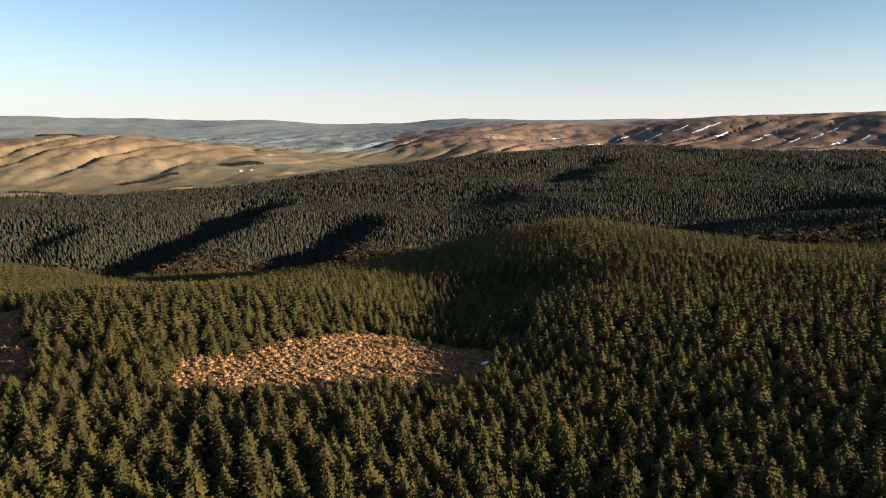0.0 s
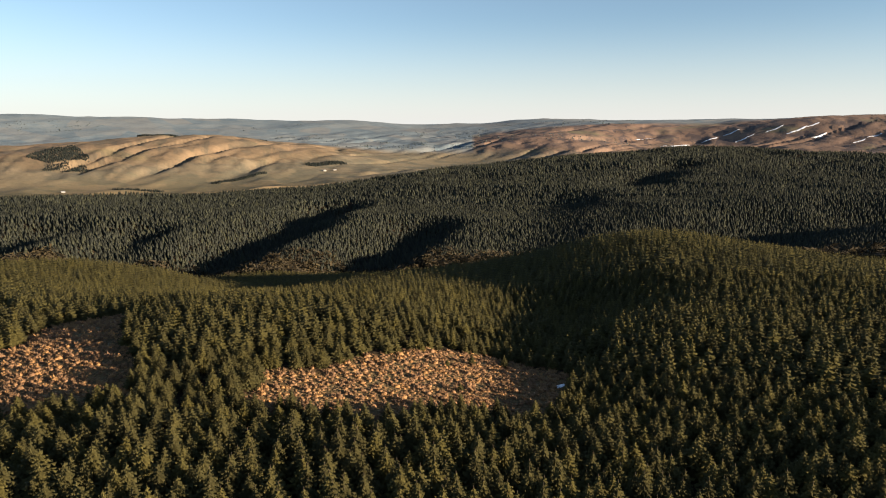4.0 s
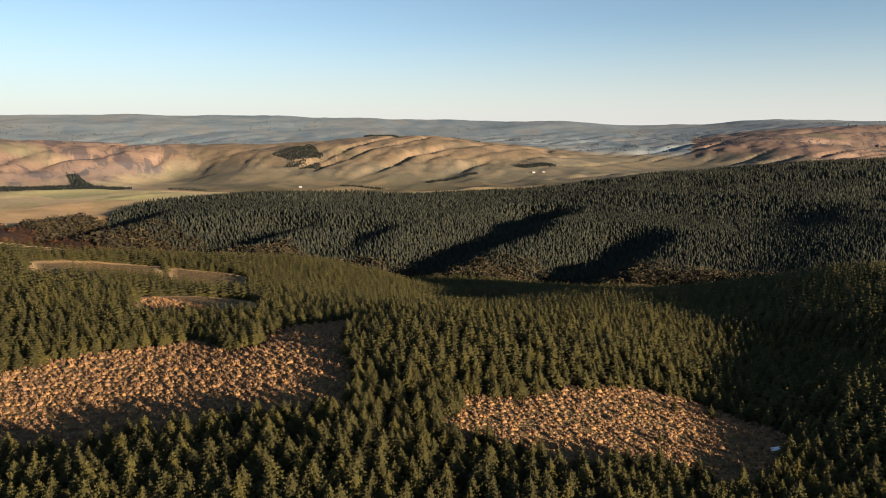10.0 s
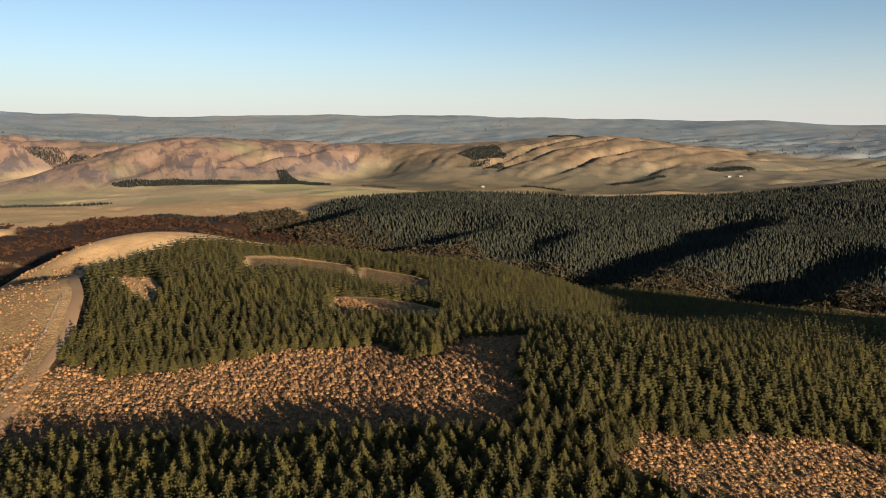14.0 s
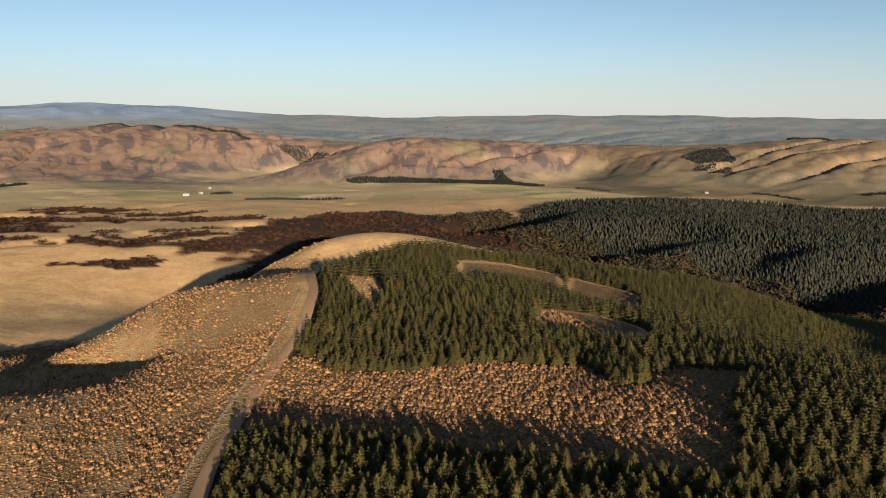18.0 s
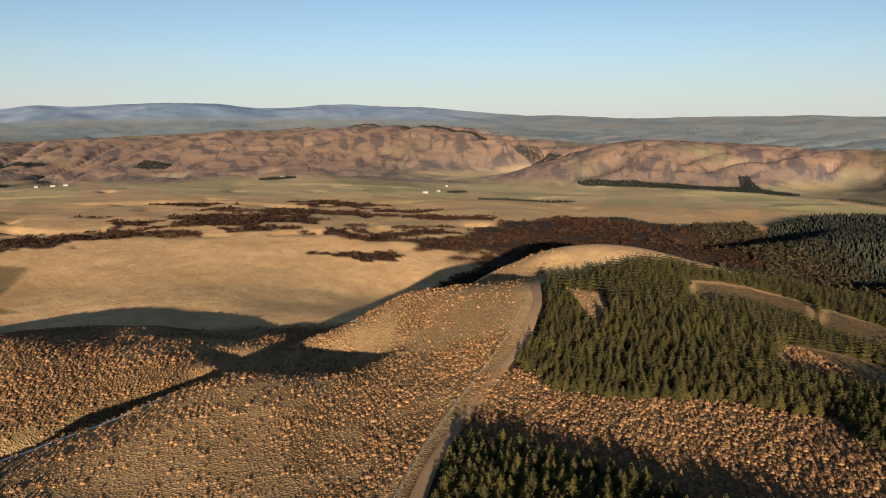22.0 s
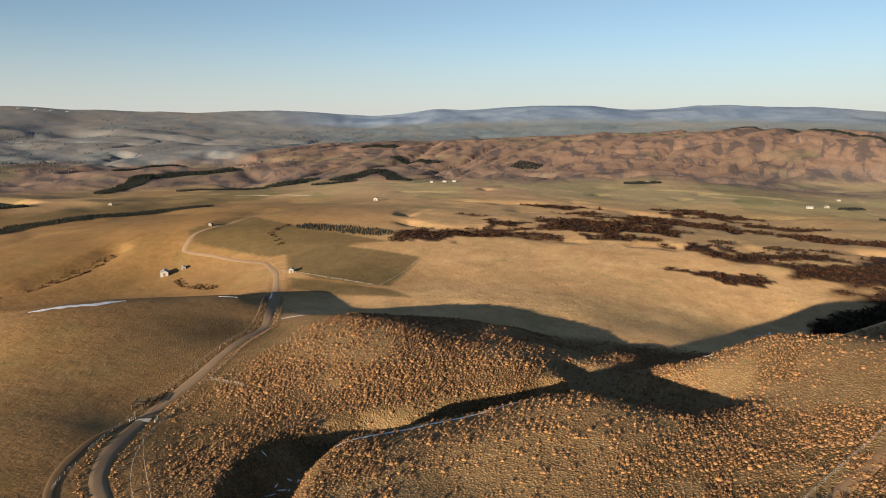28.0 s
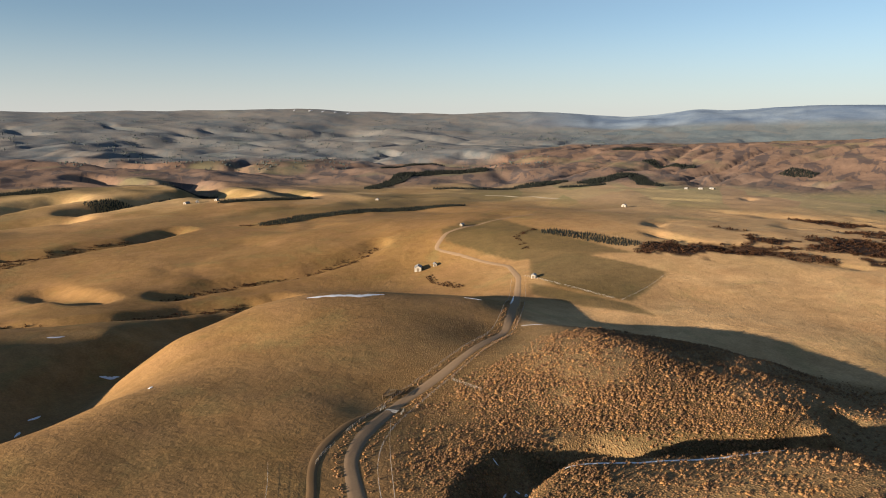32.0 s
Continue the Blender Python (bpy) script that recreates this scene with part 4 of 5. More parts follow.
# ---- roads ----
def smooth_line(line, gap=2.0):
    p = np.array(line, float)
    d = np.concatenate([[0], np.cumsum(np.linalg.norm(np.diff(p, axis=0), axis=1))])
    s = np.arange(0, d[-1], gap)
    q = np.stack([np.interp(s, d, p[:, 0]), np.interp(s, d, p[:, 1])], 1)
    for _ in range(12):
        q[1:-1] = 0.5 * q[1:-1] + 0.25 * (q[:-2] + q[2:])
    return q


def ribbon(name, line, wide, mat, label, across=7, lift=0.16, category="road", kind="structure"):
    q = smooth_line(line)
    t = np.gradient(q, axis=0)
    t /= np.linalg.norm(t, axis=1)[:, None]
    side = np.stack([-t[:, 1], t[:, 0]], 1)
    u = np.linspace(-0.5, 0.5, across)
    w = wide * (1 + 0.08 * np.sin(np.arange(len(q)) * 0.23))
    P = q[:, None] + side[:, None] * (u[None, :, None] * w[:, None, None])
    Z = height(P[..., 0], P[..., 1]) + lift * (1 - (2 * np.abs(u)) ** 4)[None] + 0.02
    n, k = len(q), across
    i, j = np.meshgrid(np.arange(n - 1), np.arange(k - 1), indexing="ij")
    f = np.stack([i * k + j, i * k + j + 1, (i + 1) * k + j + 1, (i + 1) * k + j], -1).reshape(-1, 4)
    return tagged(link(name, mesh_of(name, np.concatenate([P, Z[..., None]], -1).reshape(-1, 3), f, smooth=True), mat), label, category, kind=kind)


ribbon("forest_road", ROAD, 3.2, GRAVEL, "fawn gravel forestry road along the plantation edge")
ribbon("farm_lane", LANE, 4.4, GREY_GRAVEL, "grey gravel lane winding over the hill")
ribbon("farm_track", [(-1132, -739), (-1100, -640), (-1065, -543)], 9, PALE, "long pale farm track across the grass plain")
ribbon("side_track", TRACK, 2.9, EARTH, "worn earth side track beside the lane")


# ---- heath, bush and shelter belts ----
def inside_points(ring, gap, seed, grow=0.0):
    ring = np.asarray(ring, float)
    (x0, y0), (x1, y1) = ring.min(0) - grow, ring.max(0) + grow
    x, y = grid_points(x0, x1, y0, y1, gap, 0.48, 0.5, seed)
    return x, y, edge_distance(x, y, ring)


def line_points(line, wide, gap, seed):
    line = np.asarray(line, float)
    (x0, y0), (x1, y1) = line.min(0) - wide, line.max(0) + wide
    x, y = grid_points(x0, x1, y0, y1, gap, 0.4, 0.3, seed)
    d = line_distance(x, y, line)
    ok = d < wide * 0.5 * (0.75 + 0.5 * fbm(x / 40, y / 40, 2, seed))
    return x[ok], y[ok]


shrubs = [leafy(s, 18, 0.8) for s in range(6)]
hx, hy, hd = inside_points(HEATH_A, 5.2, 51)
ok = (heath_edge(hx, hy) < -1) & (fbm(hx / 22, hy / 22, 2, 52) > 0.4)
hx, hy = hx[ok], hy[ok]
hs = np.random.default_rng(53).lognormal(0.75, 0.35, len(hx)).clip(0.9, 4.2)
tagged(scatter("heath_scrub", shrubs, hx, hy, hs, HEATH, 54, 0.3), "dark red-brown heath scrub in the gully below the knoll", "scrub", kind="stuff")

# patches of the same heath out on the grass plain
qx, qy = grid_points(-1100, -480, -260, 420, 5.0, 0.48, 0.2, 55)
qa, qr = polar(qx, qy)
qd = np.degrees(qa)
belt = step(80, 40, np.abs(qr - 640 - 2.2 * (qd - 90))) * step(64, 70, qd) * step(124, 116, qd)
ok = (np.maximum(belt * step(0.58, 0.62, fbm(qx / 45, qy / 90, 4, 25)), heath_spot(qx, qy)) > 0.4) & (np.random.default_rng(56).uniform(0, 1, len(qx)) < 0.8)
qx, qy = qx[ok], qy[ok]
tagged(scatter("heath_patches", shrubs, qx, qy, np.random.default_rng(57).lognormal(0.7, 0.35, len(qx)).clip(0.8, 3.6), HEATH, 58, 0.3),
       "scattered dark heath patches on dry golden grassland", "scrub", kind="stuff")

# heath in the cuts of the farmland
GULLY_SCRUB = [([(-268, -751), (-311, -770), (-364, -776), (-421, -771)], 46), ([(-421, -771), (-461, -775), (-496, -807)], 18), ([(-166, -475), (-191, -456), (-222, -443), (-274, -438), (-317, -424)], 13),
               ([(-288, -484), (-324, -483), (-360, -479)], 15), ([(-360, -479), (-409, -462), (-450, -459)], 8), ([(-450, -459), (-489, -459), (-506, -461)], 14), ([(-432, -449), (-478, -449)], 8),
               ([(-576, -771), (-595, -712)], 12), ([(-585, -205), (-588, -148), (-635, -101), (-652, -21)], 11), ([(-455, -352), (-437, -330), (-424, -300)], 10), ([(-525, -300), (-560, -330), (-590, -330)], 7)]
gx, gy = [np.concatenate(v) for v in zip(*[line_points(ln, wide, 2.2, 60 + i) for i, (ln, wide) in enumerate(GULLY_SCRUB)])]
ok = fbm(gx / 9, gy / 9, 2, 68) > 0.4
gx, gy = gx[ok], gy[ok]
tagged(scatter("gully_scrub", shrubs, gx, gy, np.random.default_rng(66).lognormal(-0.1, 0.4, len(gx)).clip(0.35, 1.7), HEATH, 67, 0.3),
       "low dark scrub lining the farmland gullies", "scrub", kind="stuff")

# native bush along the stream
STREAM_XY = [(-math.sin(radians(a)) * q, math.cos(radians(a)) * q) for a, q, _ in STREAM if a < 70]
crowns = [leafy(80 + s, 28, 1.3) for s in range(6)]
bx, by = line_points(STREAM_XY, 130, 3.6, 70)
gx_, gy_ = line_points([(-math.sin(radians(a)) * q, math.cos(radians(a)) * q) for a, q in ((53, 800), (52, 740), (48, 640), (43, 550), (40, 520))], 80, 3.6, 76)
bx, by = np.concatenate([bx, gx_]), np.concatenate([by, gy_])
ok = (forest_edge(bx, by) > 1) & (edge_distance(bx, by, FAR_FOREST) > -34 + 50 * (fbm(bx / 50, by / 50, 3, 71) - 0.5))
bx, by = bx[ok], by[ok]
tagged(scatter("native_bush", crowns, bx, by, np.random.default_rng(72).lognormal(1.1, 0.35, len(bx)).clip(1.4, 5.6), BUSH, 73, 0.6),
       "grey-green and brown native bush filling the valley floor", "bush", kind="stuff")

# shelter belts and farm plantations
belt_kinds = [cone_tree(90 + s, 2, 5, 10, 3.6) for s in range(4)]
round_kinds = [lump(95 + s, 3, 6, 3.2, 7.0) for s in range(3)]
BELTS = [([(-1599, 786), (-1537, 894), (-1454, 1013), (-1379, 1168)], 75), ([(-936, 1483), (-836, 1496)], 18), ([(-773, 1657), (-709, 1810)], 22), ([(-638, 2026), (-579, 2150)], 40),
         ([(-1214, 1186), (-1165, 1233)], 16), ([(-1055, 2474), (-986, 2531)], 34), ([(-607, -738), (-665, -746), (-748, -712), (-864, -627)], 44),
         ([(-590, -306), (-573, -224)], 26), ([(-716, -1003), (-850, -951)], 26), ([(-1226, -1128), (-1400, -1215), (-1563, -1301)], 50), ([(-1563, -1301), (-1673, -1258), (-1775, -1181)], 60),
         ([(-1310, -985), (-1426, -858)], 34), ([(-1488, -854), (-1618, -835)], 60), ([(-1615, -745), (-1822, -724)], 60), ([(-1800, -691), (-1637, -599), (-1649, -582)], 44), ([(-1460, -730), (-1569, -694)], 30),
         ([(-1634, -1454), (-1851, -1392)], 26), ([(-2134, -775), (-2032, -619)], 40), ([(-2398, -979), (-2417, -901)], 60), ([(-2840, 336), (-2816, 585), (-2585, 790)], 40),
         ([(-1182, 307), (-1260, 345)], 22), ([(-1030, 329), (-1062, 469)], 40), ([(-750, 400), (-676, 414), (-640, 440)], 34), ([(-575, -1511), (-642, -1492)], 90), ([(-615, -1212), (-678, -1171)], 70),
         ([(-879, -1418), (-882, -1300)], 50), ([(-1705, 30), (-1680, -20)], 40), ([(-1320, 2290), (-1230, 2330)], 50)]
for i, (ln, wide) in enumerate(BELTS):
    ex, ey = line_points(ln, wide, 2.7 if abs(ln[0][0]) < 900 and abs(ln[0][1]) < 1100 else 4.4, 200 + i)
    tagged(scatter("shelter_belt", belt_kinds, ex, ey, np.random.default_rng(300 + i).uniform(0.7, 1.2, len(ex)) * np.clip(np.hypot(ex, ey) / 3400, 0.26, 0.6), BELT, 400 + i, 0.4),
           "dark conifer shelter belt between farm paddocks", "shelter belt", kind="stuff")
BLOCKS = [[(-1614, 1224), (-1457, 1115), (-1420, 1148), (-1590, 1238)], [(-1313, 1683), (-1360, 1859), (-1348, 1936), (-1182, 1768), (-1229, 1664)], [(-1212, 1601), (-1222, 1660), (-1172, 1723), (-1124, 1678)],
          [(-2023, -383), (-2105, -362), (-2071, -287), (-2016, -292), (-2005, -340)], [(-2488, 869), (-2483, 981), (-2275, 1029), (-2180, 900), (-2385, 897)]]
for i, ring in enumerate(BLOCKS):
    ex, ey, ed = inside_points(ring, 5.0, 500 + i)
    ex, ey = ex[ed < 0], ey[ed < 0]
    tagged(scatter("farm_plantation", belt_kinds, ex, ey, np.random.default_rng(510 + i).uniform(0.4, 0.65, len(ex)), BELT, 520 + i, 0.4),
           "small block of dark conifers planted on a brown hillside", "plantation", kind="stuff")

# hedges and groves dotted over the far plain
g = np.random.default_rng(600)
da, dr = np.radians(g.uniform(-8, 160, 2600)), 2300 + 2300 * g.uniform(0, 1, 2600) ** 1.2
dx, dy = -np.sin(da) * dr, np.cos(da) * dr
run, way = g.uniform(0, 90, (2600, 5)), g.uniform(-0.4, 0.4, 2600) + np.where(g.uniform(0, 1, 2600) < 0.5, 0.3, 1.9)
dx, dy = (dx[:, None] + run * np.cos(way)[:, None]).ravel(), (dy[:, None] + run * np.sin(way)[:, None]).ravel()
ok = ~((np.hypot(dx, dy) > 4100) & (np.arctan2(-dx, dy) > 1.1) & (np.arctan2(-dx, dy) < 2.2)) & (fbm(dx / 500, dy / 500, 2, 601) > 0.47) & (np.hypot(dx, dy) < 4800) & (np.hypot(dx, dy) > np.where(np.degrees(np.arctan2(-dx, dy)) < 118, 2900, 2000))
dx, dy = dx[ok], dy[ok]
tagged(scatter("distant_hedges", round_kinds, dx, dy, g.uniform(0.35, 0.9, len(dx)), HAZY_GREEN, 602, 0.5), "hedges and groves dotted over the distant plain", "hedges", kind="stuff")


# ---- snow left in the shade ----
def drift(name, line, wide, label, lift=0.12, seed=0):
    """A thin, ragged-edged bank of snow along a line."""
    q = smooth_line(line, 1.0)
    t = np.gradient(q, axis=0)
    t /= np.linalg.norm(t, axis=1)[:, None] + 1e-9
    side = np.stack([-t[:, 1], t[:, 0]], 1)
    s = np.linspace(0, 1, len(q))
    w = wide * np.sin(np.pi * np.clip(s, 0.02, 0.98)) ** 0.5 * (0.45 + 1.1 * fbm(np.arange(len(q)) / 5.0, np.full(len(q), seed * 3.7), 3, seed))
    u = np.linspace(-0.5, 0.5, 5)
    P = q[:, None] + side[:, None] * (u[None, :, None] * w[:, None, None] + (fbm(q[:, :1] / 4, q[:, 1:] / 4, 2, seed) - 0.5)[:, None] * wide * 0.6)
    Z = height(P[..., 0], P[..., 1]) + lift * (1 - (2 * np.abs(u)) ** 4)[None] + 0.03
    n, k = len(q), 5
    i, j = np.meshgrid(np.arange(n - 1), np.arange(k - 1), indexing="ij")
    f = np.stack([i * k + j, i * k + j + 1, (i + 1) * k + j + 1, (i + 1) * k + j], -1).reshape(-1, 4)
    return tagged(link(name, mesh_of(name, np.concatenate([P, Z[..., None]], -1).reshape(-1, 3), f, smooth=True), SNOW), label, "snow", kind="structure")


RIM = [(-155, -75.5), (-163.8, -69), (-175.7, -57.8), (-189.6, -45.5), (-199.6, -36.8), (-209, -27.7)]
drift("snow_drift", RIM, 1.7, "long thin drift of old snow along the gully rim", seed=1)
drift("snow_drift", [(-246, -277), (-257, -269), (-268.5, -259.5), (-283, -253)], 8.5, "curved bank of old snow on the crest of the paddock", seed=2)
drift("snow_drift", [(-317, -221), (-322, -212)], 1.2, "short bank of old snow in the lee of the crest", seed=3)
drift("snow_drift", [(-345, -207), (-365, -217.5), (-390, -231)], 1.1, "ragged snow along the shaded lane edge", seed=4)
drift("snow_drift", [(-297, -171), (-306, -163)], 1.2, "snow lying beside the lane", seed=5)
g = np.random.default_rng(700)
PATCHES = [(-275, 26, 6), (-283, 33, 5), (-420.5, 77, 5), (-413, 70, 4), (-176.4, -361.2, 9), (-124.3, -330.3, 6), (-112, -318, 5), (-151, -84, 3), (-146, -86, 3),
           (-143, -88, 2.5), (-167.3, -400.9, 8), (-128.6, -233.7, 6), (-156.4, -97.4, 2), (-152.5, -87.5, 2.6), (-148.5, -89.5, 2.6), (-145, -84, 2.2), (-263, 29, 5), (8, 122, 4), (12, 128, 3), (-9, 103, 2.5)]
for i, (x, y, s) in enumerate(PATCHES):
    a = g.uniform(0, 3.14)
    drift("snow_patch", [(x - s * math.cos(a) * 0.6, y - s * math.sin(a) * 0.6), (x, y + 0.3), (x + s * math.cos(a) * 0.6, y + s * math.sin(a) * 0.6)], s * 0.28, "small patch of old snow in shaded tussock", seed=10 + i)
HIGH_SNOW = [(-11.5, 3050), (-12.5, 3120), (-14.5, 3250), (-17, 3200), (-19, 3300), (-20.5, 3250), (-22, 3150), (-24.5, 3050), (-27, 3000), (-28.5, 3050), (-30, 2950), (-31.5, 3000), (-9.5, 3300), (-16, 3350), (-25.5, 3150), (-29.5, 3150), (-21.5, 3330), (134.6, 4800), (135.6, 4810), (136.6, 4800), (137.6, 4810), (138.8, 4810)]
for i, (a, q) in enumerate(HIGH_SNOW):
    x, y = -math.sin(radians(a)) * q, math.cos(radians(a)) * q
    s = 26 + 30 * g.uniform()
    drift("hill_snow", [(x - s, y - s * 0.5), (x, y), (x + s, y + s * 0.9)], 9 + 7 * g.uniform(), "white snow lying in a gully of the high brown hills", 0.8, seed=40 + i)

# ---- rough grass along the lane and the roads ----
lx, ly = grid_points(-420, -95, -250, -90, 0.95, 0.45, 0.4, 71)
ld = line_distance(lx, ly, LANE)
keep = (ld > 2.9) & (ld < 5.6) & (np.random.default_rng(72).uniform(0, 1, len(lx)) < 0.4) & (np.hypot(lx, ly) < 430) & (line_distance(lx, ly, TRACK) > 2.5)
lx, ly = lx[keep], ly[keep]
tagged(scatter("verge_tussock", [tuft(50 + s, 7) for s in range(4)], lx, ly, np.random.default_rng(73).uniform(0.25, 0.7, len(lx)), STRAW, 74, 0.05), "rank dry tussock on the verges of the gravel lane", "tussock grass", kind="stuff")


# ---- fences ----
def box(bm, x0, x1, y0, y1, z0, z1):
    v = [bm.verts.new(p) for p in ((x0, y0, z0), (x1, y0, z0), (x1, y1, z0), (x0, y1, z0), (x0, y0, z1), (x1, y0, z1), (x1, y1, z1), (x0, y1, z1))]
    for f in ((0, 3, 2, 1), (4, 5, 6, 7), (0, 1, 5, 4), (1, 2, 6, 5), (2, 3, 7, 6), (3, 0, 4, 7)):
        bm.faces.new([v[i] for i in f])


bm = bmesh.new()
box(bm, -0.05, 0.05, -0.05, 0.05, -0.4, 1.15)
bmesh.ops.bevel(bm, geom=list(bm.edges), offset=0.015, segments=1, affect="EDGES")
POST = bpy.data.meshes.new("post")
bm.to_mesh(POST)
bm.free()
POST.materials.append(WOOD)


def fence(line, gap, label):
    """A wire fence: each post a part, each wire a part, that follow the ground."""
    q = smooth_line(line, gap)
    z = height(q[:, 0], q[:, 1])
    top = tagged(new("fence"), label, "fence", "farm fences")
    top.location = (q[0, 0], q[0, 1], z[0])
    for (x, y), h in zip(q, z):
        ob = link("post", POST, None, top)
        ob.location = (x - q[0, 0], y - q[0, 1], h - z[0])
    for up in (0.35, 0.65, 0.95, 1.12):
        v, f = [], []
        for (x, y), h in zip(q, z):
            b = len(v)
            v += [(x - q[0, 0], y - q[0, 1], h - z[0] + up - 0.012), (x - q[0, 0], y - q[0, 1], h - z[0] + up + 0.012)]
            if b:
                f.append((b - 2, b, b + 1, b - 1))
        ob = link("wire", mesh_of("wire", v, f), WIRE, top)
        ob.modifiers.new("gauge", "SOLIDIFY").thickness = 0.02
    return top


def beside(line, off):
    q = smooth_line(line, 6.0)
    t = np.gradient(q, axis=0)
    t /= np.linalg.norm(t, axis=1)[:, None]
    return [tuple(p) for p in q + np.stack([-t[:, 1], t[:, 0]], 1) * off]


fence(beside(LANE[4:12], 5.2), 5.0, "post and wire fence along the gravel lane")
fence(beside(LANE[1:12], -5.6), 5.0, "post and wire fence along the gravel lane")
fence([(-118, -103), (-142, -126), (-160, -141)], 4.0, "straight wire fence running up to the lane")
fence([(-203.5, -147.4), (-200, -129)], 4.0, "short wire fence across the tussock slope")
fence([(-442, -254), (-424, -205), (-412, -163)], 6.0, "wire fence across the golden paddock")
fence([(-412, -163), (-455, -160), (-494, -162)], 6.0, "wire fence across the golden paddock")
fence([(-92, -122), (-104, -134), (-113, -146)], 4.0, "old wire fence beside the earth track")
fence([(-120, -134), (-128, -140), (-134, -139.5)], 3.0, "pale post fence in the fork of lane and track")
fence(beside(ROAD[2:11], -4.6), 5.0, "wire fence on the open side of the forestry road")


# ---- farm buildings ----
def slab(corners, thick):
    bm = bmesh.new()
    v = [bm.verts.new(c) for c in corners]
    f = bm.faces.new(v)
    r = bmesh.ops.extrude_face_region(bm, geom=[f])
    bmesh.ops.translate(bm, vec=(0, 0, thick), verts=[e for e in r["geom"] if isinstance(e, bmesh.types.BMVert)])
    bmesh.ops.recalc_face_normals(bm, faces=bm.faces)
    return bm


def building(name, x, y, turn, long, wide, eaves, ridge, label, category, windows=2, wall=WALL, chimney=False):
    top = tagged(new(name), label, category)
    top.matrix_world = pose(x, y, float(height(x, y)), 0, 0, turn)
    bm = bmesh.new()
    a, b = long / 2, wide / 2
    prof = [(-b, -1.2), (b, -1.2), (b, eaves), (0, ridge), (-b, eaves)]
    ends = [[bm.verts.new((s * a, p, q)) for p, q in prof] for s in (-1, 1)]
    bm.faces.new(ends[0][::-1])
    bm.faces.new(ends[1])
    for i in range(5):
        bm.faces.new((ends[0][i], ends[0][(i + 1) % 5], ends[1][(i + 1) % 5], ends[1][i]))
    bmesh.ops.recalc_face_normals(bm, faces=bm.faces)
    link("wall", bm, wall, top)
    for s in (-1, 1):
        o, drop = 0.35, (ridge - eaves) / b * 0.35
        link("roof", slab([(-a - o, 0, ridge + 0.02), (a + o, 0, ridge + 0.02), (a + o, s * (b + o), eaves - drop + 0.02), (-a - o, s * (b + o), eaves - drop + 0.02)], 0.12), ROOF, top)
    for s in (-1, 1):
        for i in range(windows):
            u = (i + 0.5) / windows * long - a
            bm = bmesh.new()
            box(bm, u - 0.6, u + 0.6, s * b - 0.06, s * b + 0.06, eaves * 0.4, eaves * 0.82)
            w = link("window", bm, WOOD, top)
            bm = bmesh.new()
            box(bm, u - 0.52, u + 0.52, s * b - 0.08, s * b + 0.08, eaves * 0.43, eaves * 0.79)
            link("pane", bm, GLASS, w)
    bm = bmesh.new()
    box(bm, a - 0.05, a + 0.06, -0.9, 0.9, -0.2, eaves * 0.85)
    link("door", bm, WOOD, top)
    if chimney:
        bm = bmesh.new()
        box(bm, -0.4, 0.4, b * 0.3 - 0.4, b * 0.3 + 0.4, eaves, ridge + 0.9)
        link("chimney", bm, WOOD, top)
    return top


building("wool_shed", -469, -378, 35, 9.5, 6.0, 3.2, 4.8, "grey-white iron farm shed standing in dry grass", "shed", 2)
building("hut", -482, -369, 40, 5.0, 3.0, 2.0, 2.8, "small low hut behind the farm shed", "hut", 1)
building("hut", -439, -243, 20, 4.5, 3.2, 2.2, 3.0, "small pale hut beside the lane junction", "hut", 1)
building("cottage", -958, -383, 10, 7.0, 6.0, 3.2, 4.6, "white hut alone on the grass plain", "hut", 2)
building("hut", -577, -406, 0, 4.0, 3.0, 2.2, 3.0, "tiny pale hut beside the winding lane", "hut", 1)
for x, y, r, n in ((-674, -1056, 20, 18), (-690, -1048, 60, 12), (-720, -1035, 15, 10), (-933, -848, 30, 12), (-1562, -448, 80, 16), (-1596, -433, 70, 18), (-1530, -470, 80, 12),
                   (-1173, 256, 60, 16), (-1200, 285, 20, 9), (-1579, 395, 10, 14), (-1705, 17, 70, 18), (-1007, 1395, 40, 12), (-572, 1932, 60, 18), (-548, 1960, 20, 14)):
    building("farmhouse", x, y, r, n * 0.62, 5.5, 2.4, 3.9, "white farmhouse with a grey iron roof among paddocks", "house", 3, chimney=True)


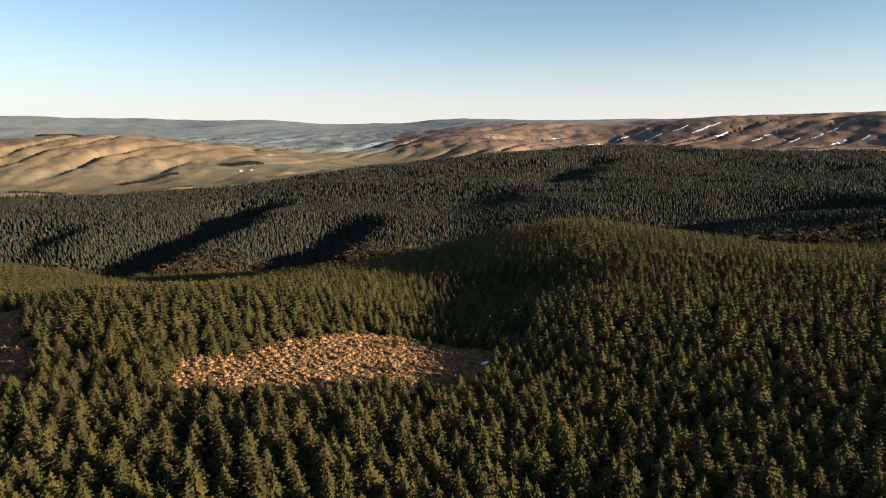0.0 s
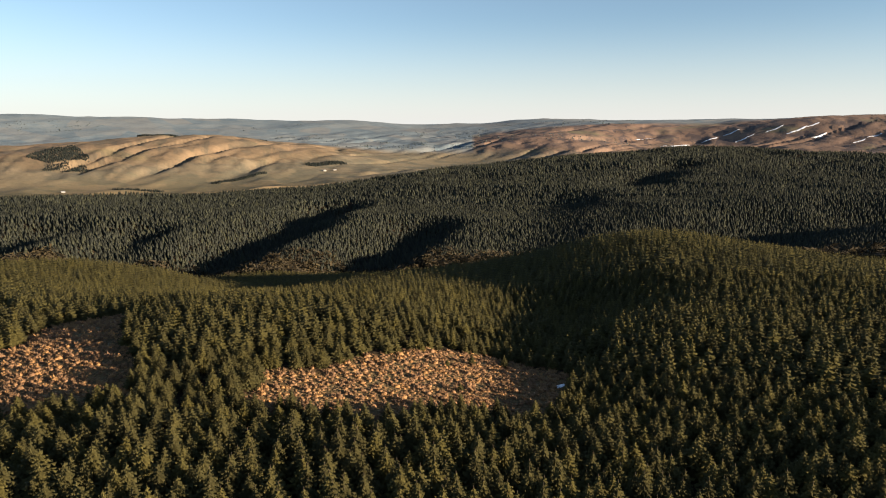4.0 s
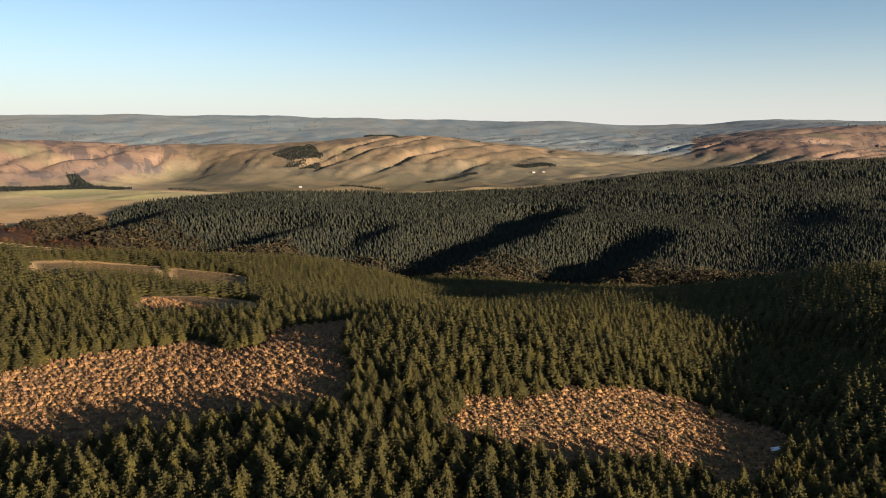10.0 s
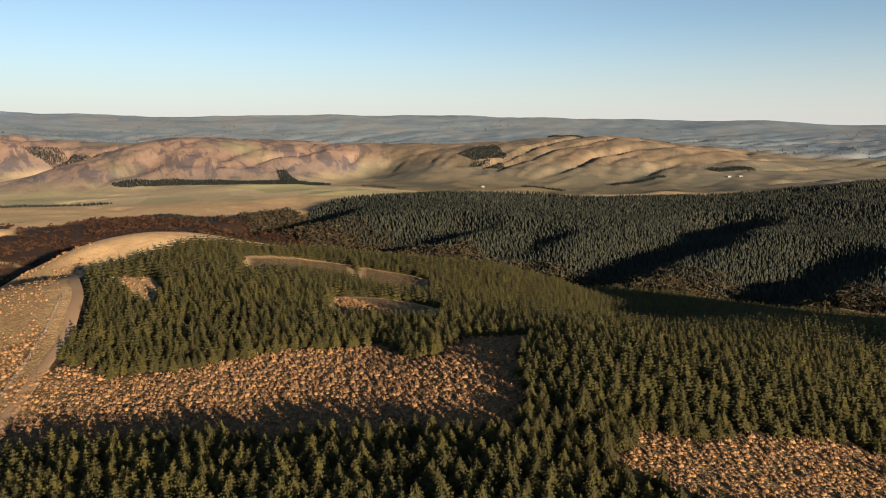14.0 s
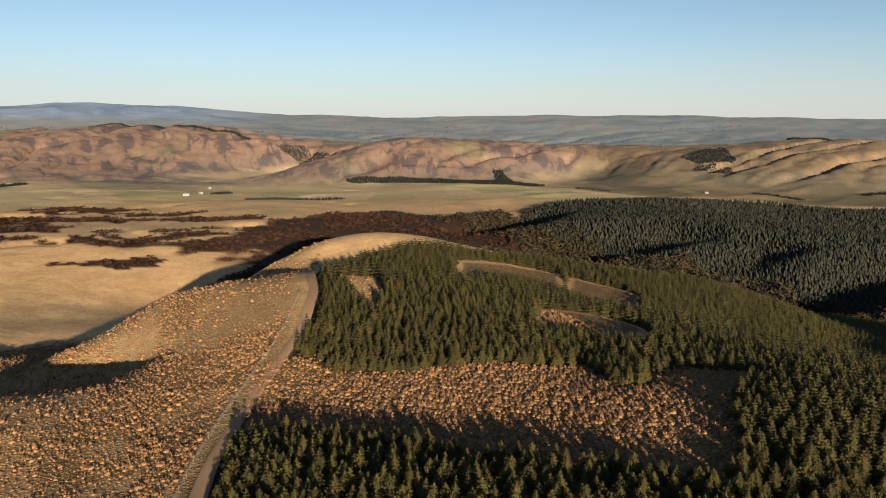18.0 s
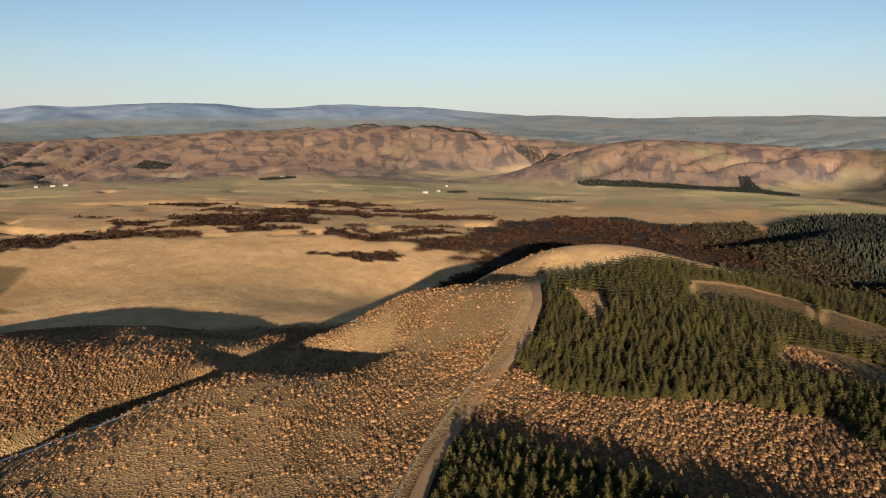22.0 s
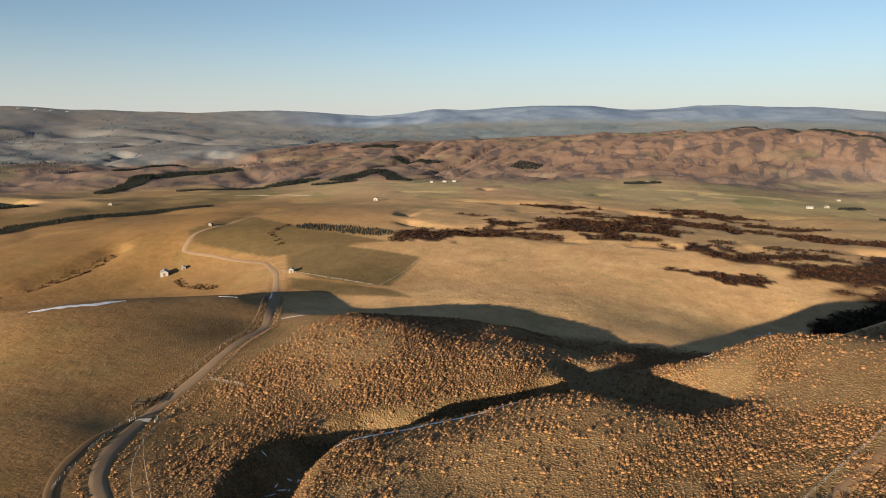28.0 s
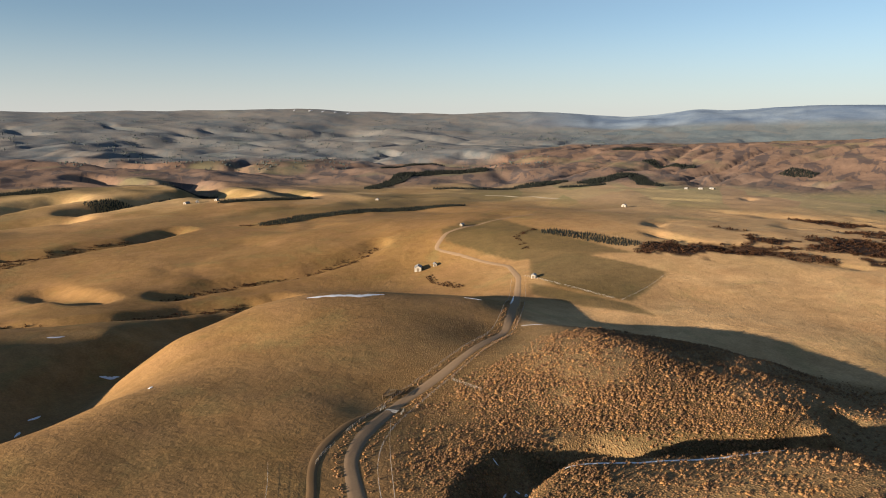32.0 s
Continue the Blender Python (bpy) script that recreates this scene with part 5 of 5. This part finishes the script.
# ---- stock grid and yard on the lane ----
def rail_panel(x, y, turn, long, label):
    """A low white-painted rail on posts beside the stock grid."""
    top = tagged(new("guard_rail"), label, "guard rail", "rails at the stock grid")
    top.matrix_world = pose(x, y, float(height(x, y)), 0, 0, turn)
    for i in range(4):
        bm = bmesh.new()
        u = (i / 3 - 0.5) * (long - 0.2)
        box(bm, u - 0.09, u + 0.09, -0.09, 0.09, -0.4, 1.25)
        bmesh.ops.bevel(bm, geom=list(bm.edges), offset=0.02, segments=1, affect="EDGES")
        link("post", bm, WALL, top)
    for z in (0.3, 0.62, 0.94):
        bm = bmesh.new()
        box(bm, -long / 2, long / 2, -0.13, -0.095, z, z + 0.24)
        link("rail", bm, WALL, top)


rail_panel(-166.5, -150.4, 12, 3.6, "white-painted rail at the stock grid, sunlit")
rail_panel(-168.6, -143.2, 22, 3.2, "white-painted rail at the stock grid, by the tussock")


def stock_grid():
    top = tagged(new("stock_grid"), "dark iron stock grid set across the gravel lane", "stock grid")
    top.matrix_world = pose(-167.5, -147.3, float(height(-167.5, -147.3)) + 0.2, 0, 0, 18)
    for i in range(11):
        bm = bmesh.new()
        u = (i - 5) * 0.22
        box(bm, u - 0.05, u + 0.05, -2.3, 2.3, -0.06, 0.05)
        link("bar", bm, ROOF, top)


stock_grid()


def stock_yard():
    top = tagged(new("stock_yard"), "dark timber stock pen of slanting rails beside the track", "stock pen")
    top.matrix_world = pose(-177.5, -156.5, float(height(-177.5, -156.5)), 0, 0, 20)
    for s in (-1, 1):
        for i in range(4):
            bm = bmesh.new()
            u = (i / 3 - 0.5) * 6.4
            box(bm, u - 0.1, u + 0.1, s * 1.7 - 0.1, s * 1.7 + 0.1, -0.4, 1.7)
            link("post", bm, BARK, top)
        for z in (0.25, 0.65, 1.05, 1.45):
            bm = bmesh.new()
            box(bm, -3.3, 3.3, s * 1.7 - 0.14, s * 1.7 - 0.1, z, z + 0.2)
            link("rail", bm, BARK, top)
    for i in range(6):
        bm = bmesh.new()
        u = (i / 5 - 0.5) * 6.0
        box(bm, u - 0.14, u + 0.14, -1.7, 1.7, 1.5, 1.62)
        link("slat", bm, BARK, top)


stock_yard()
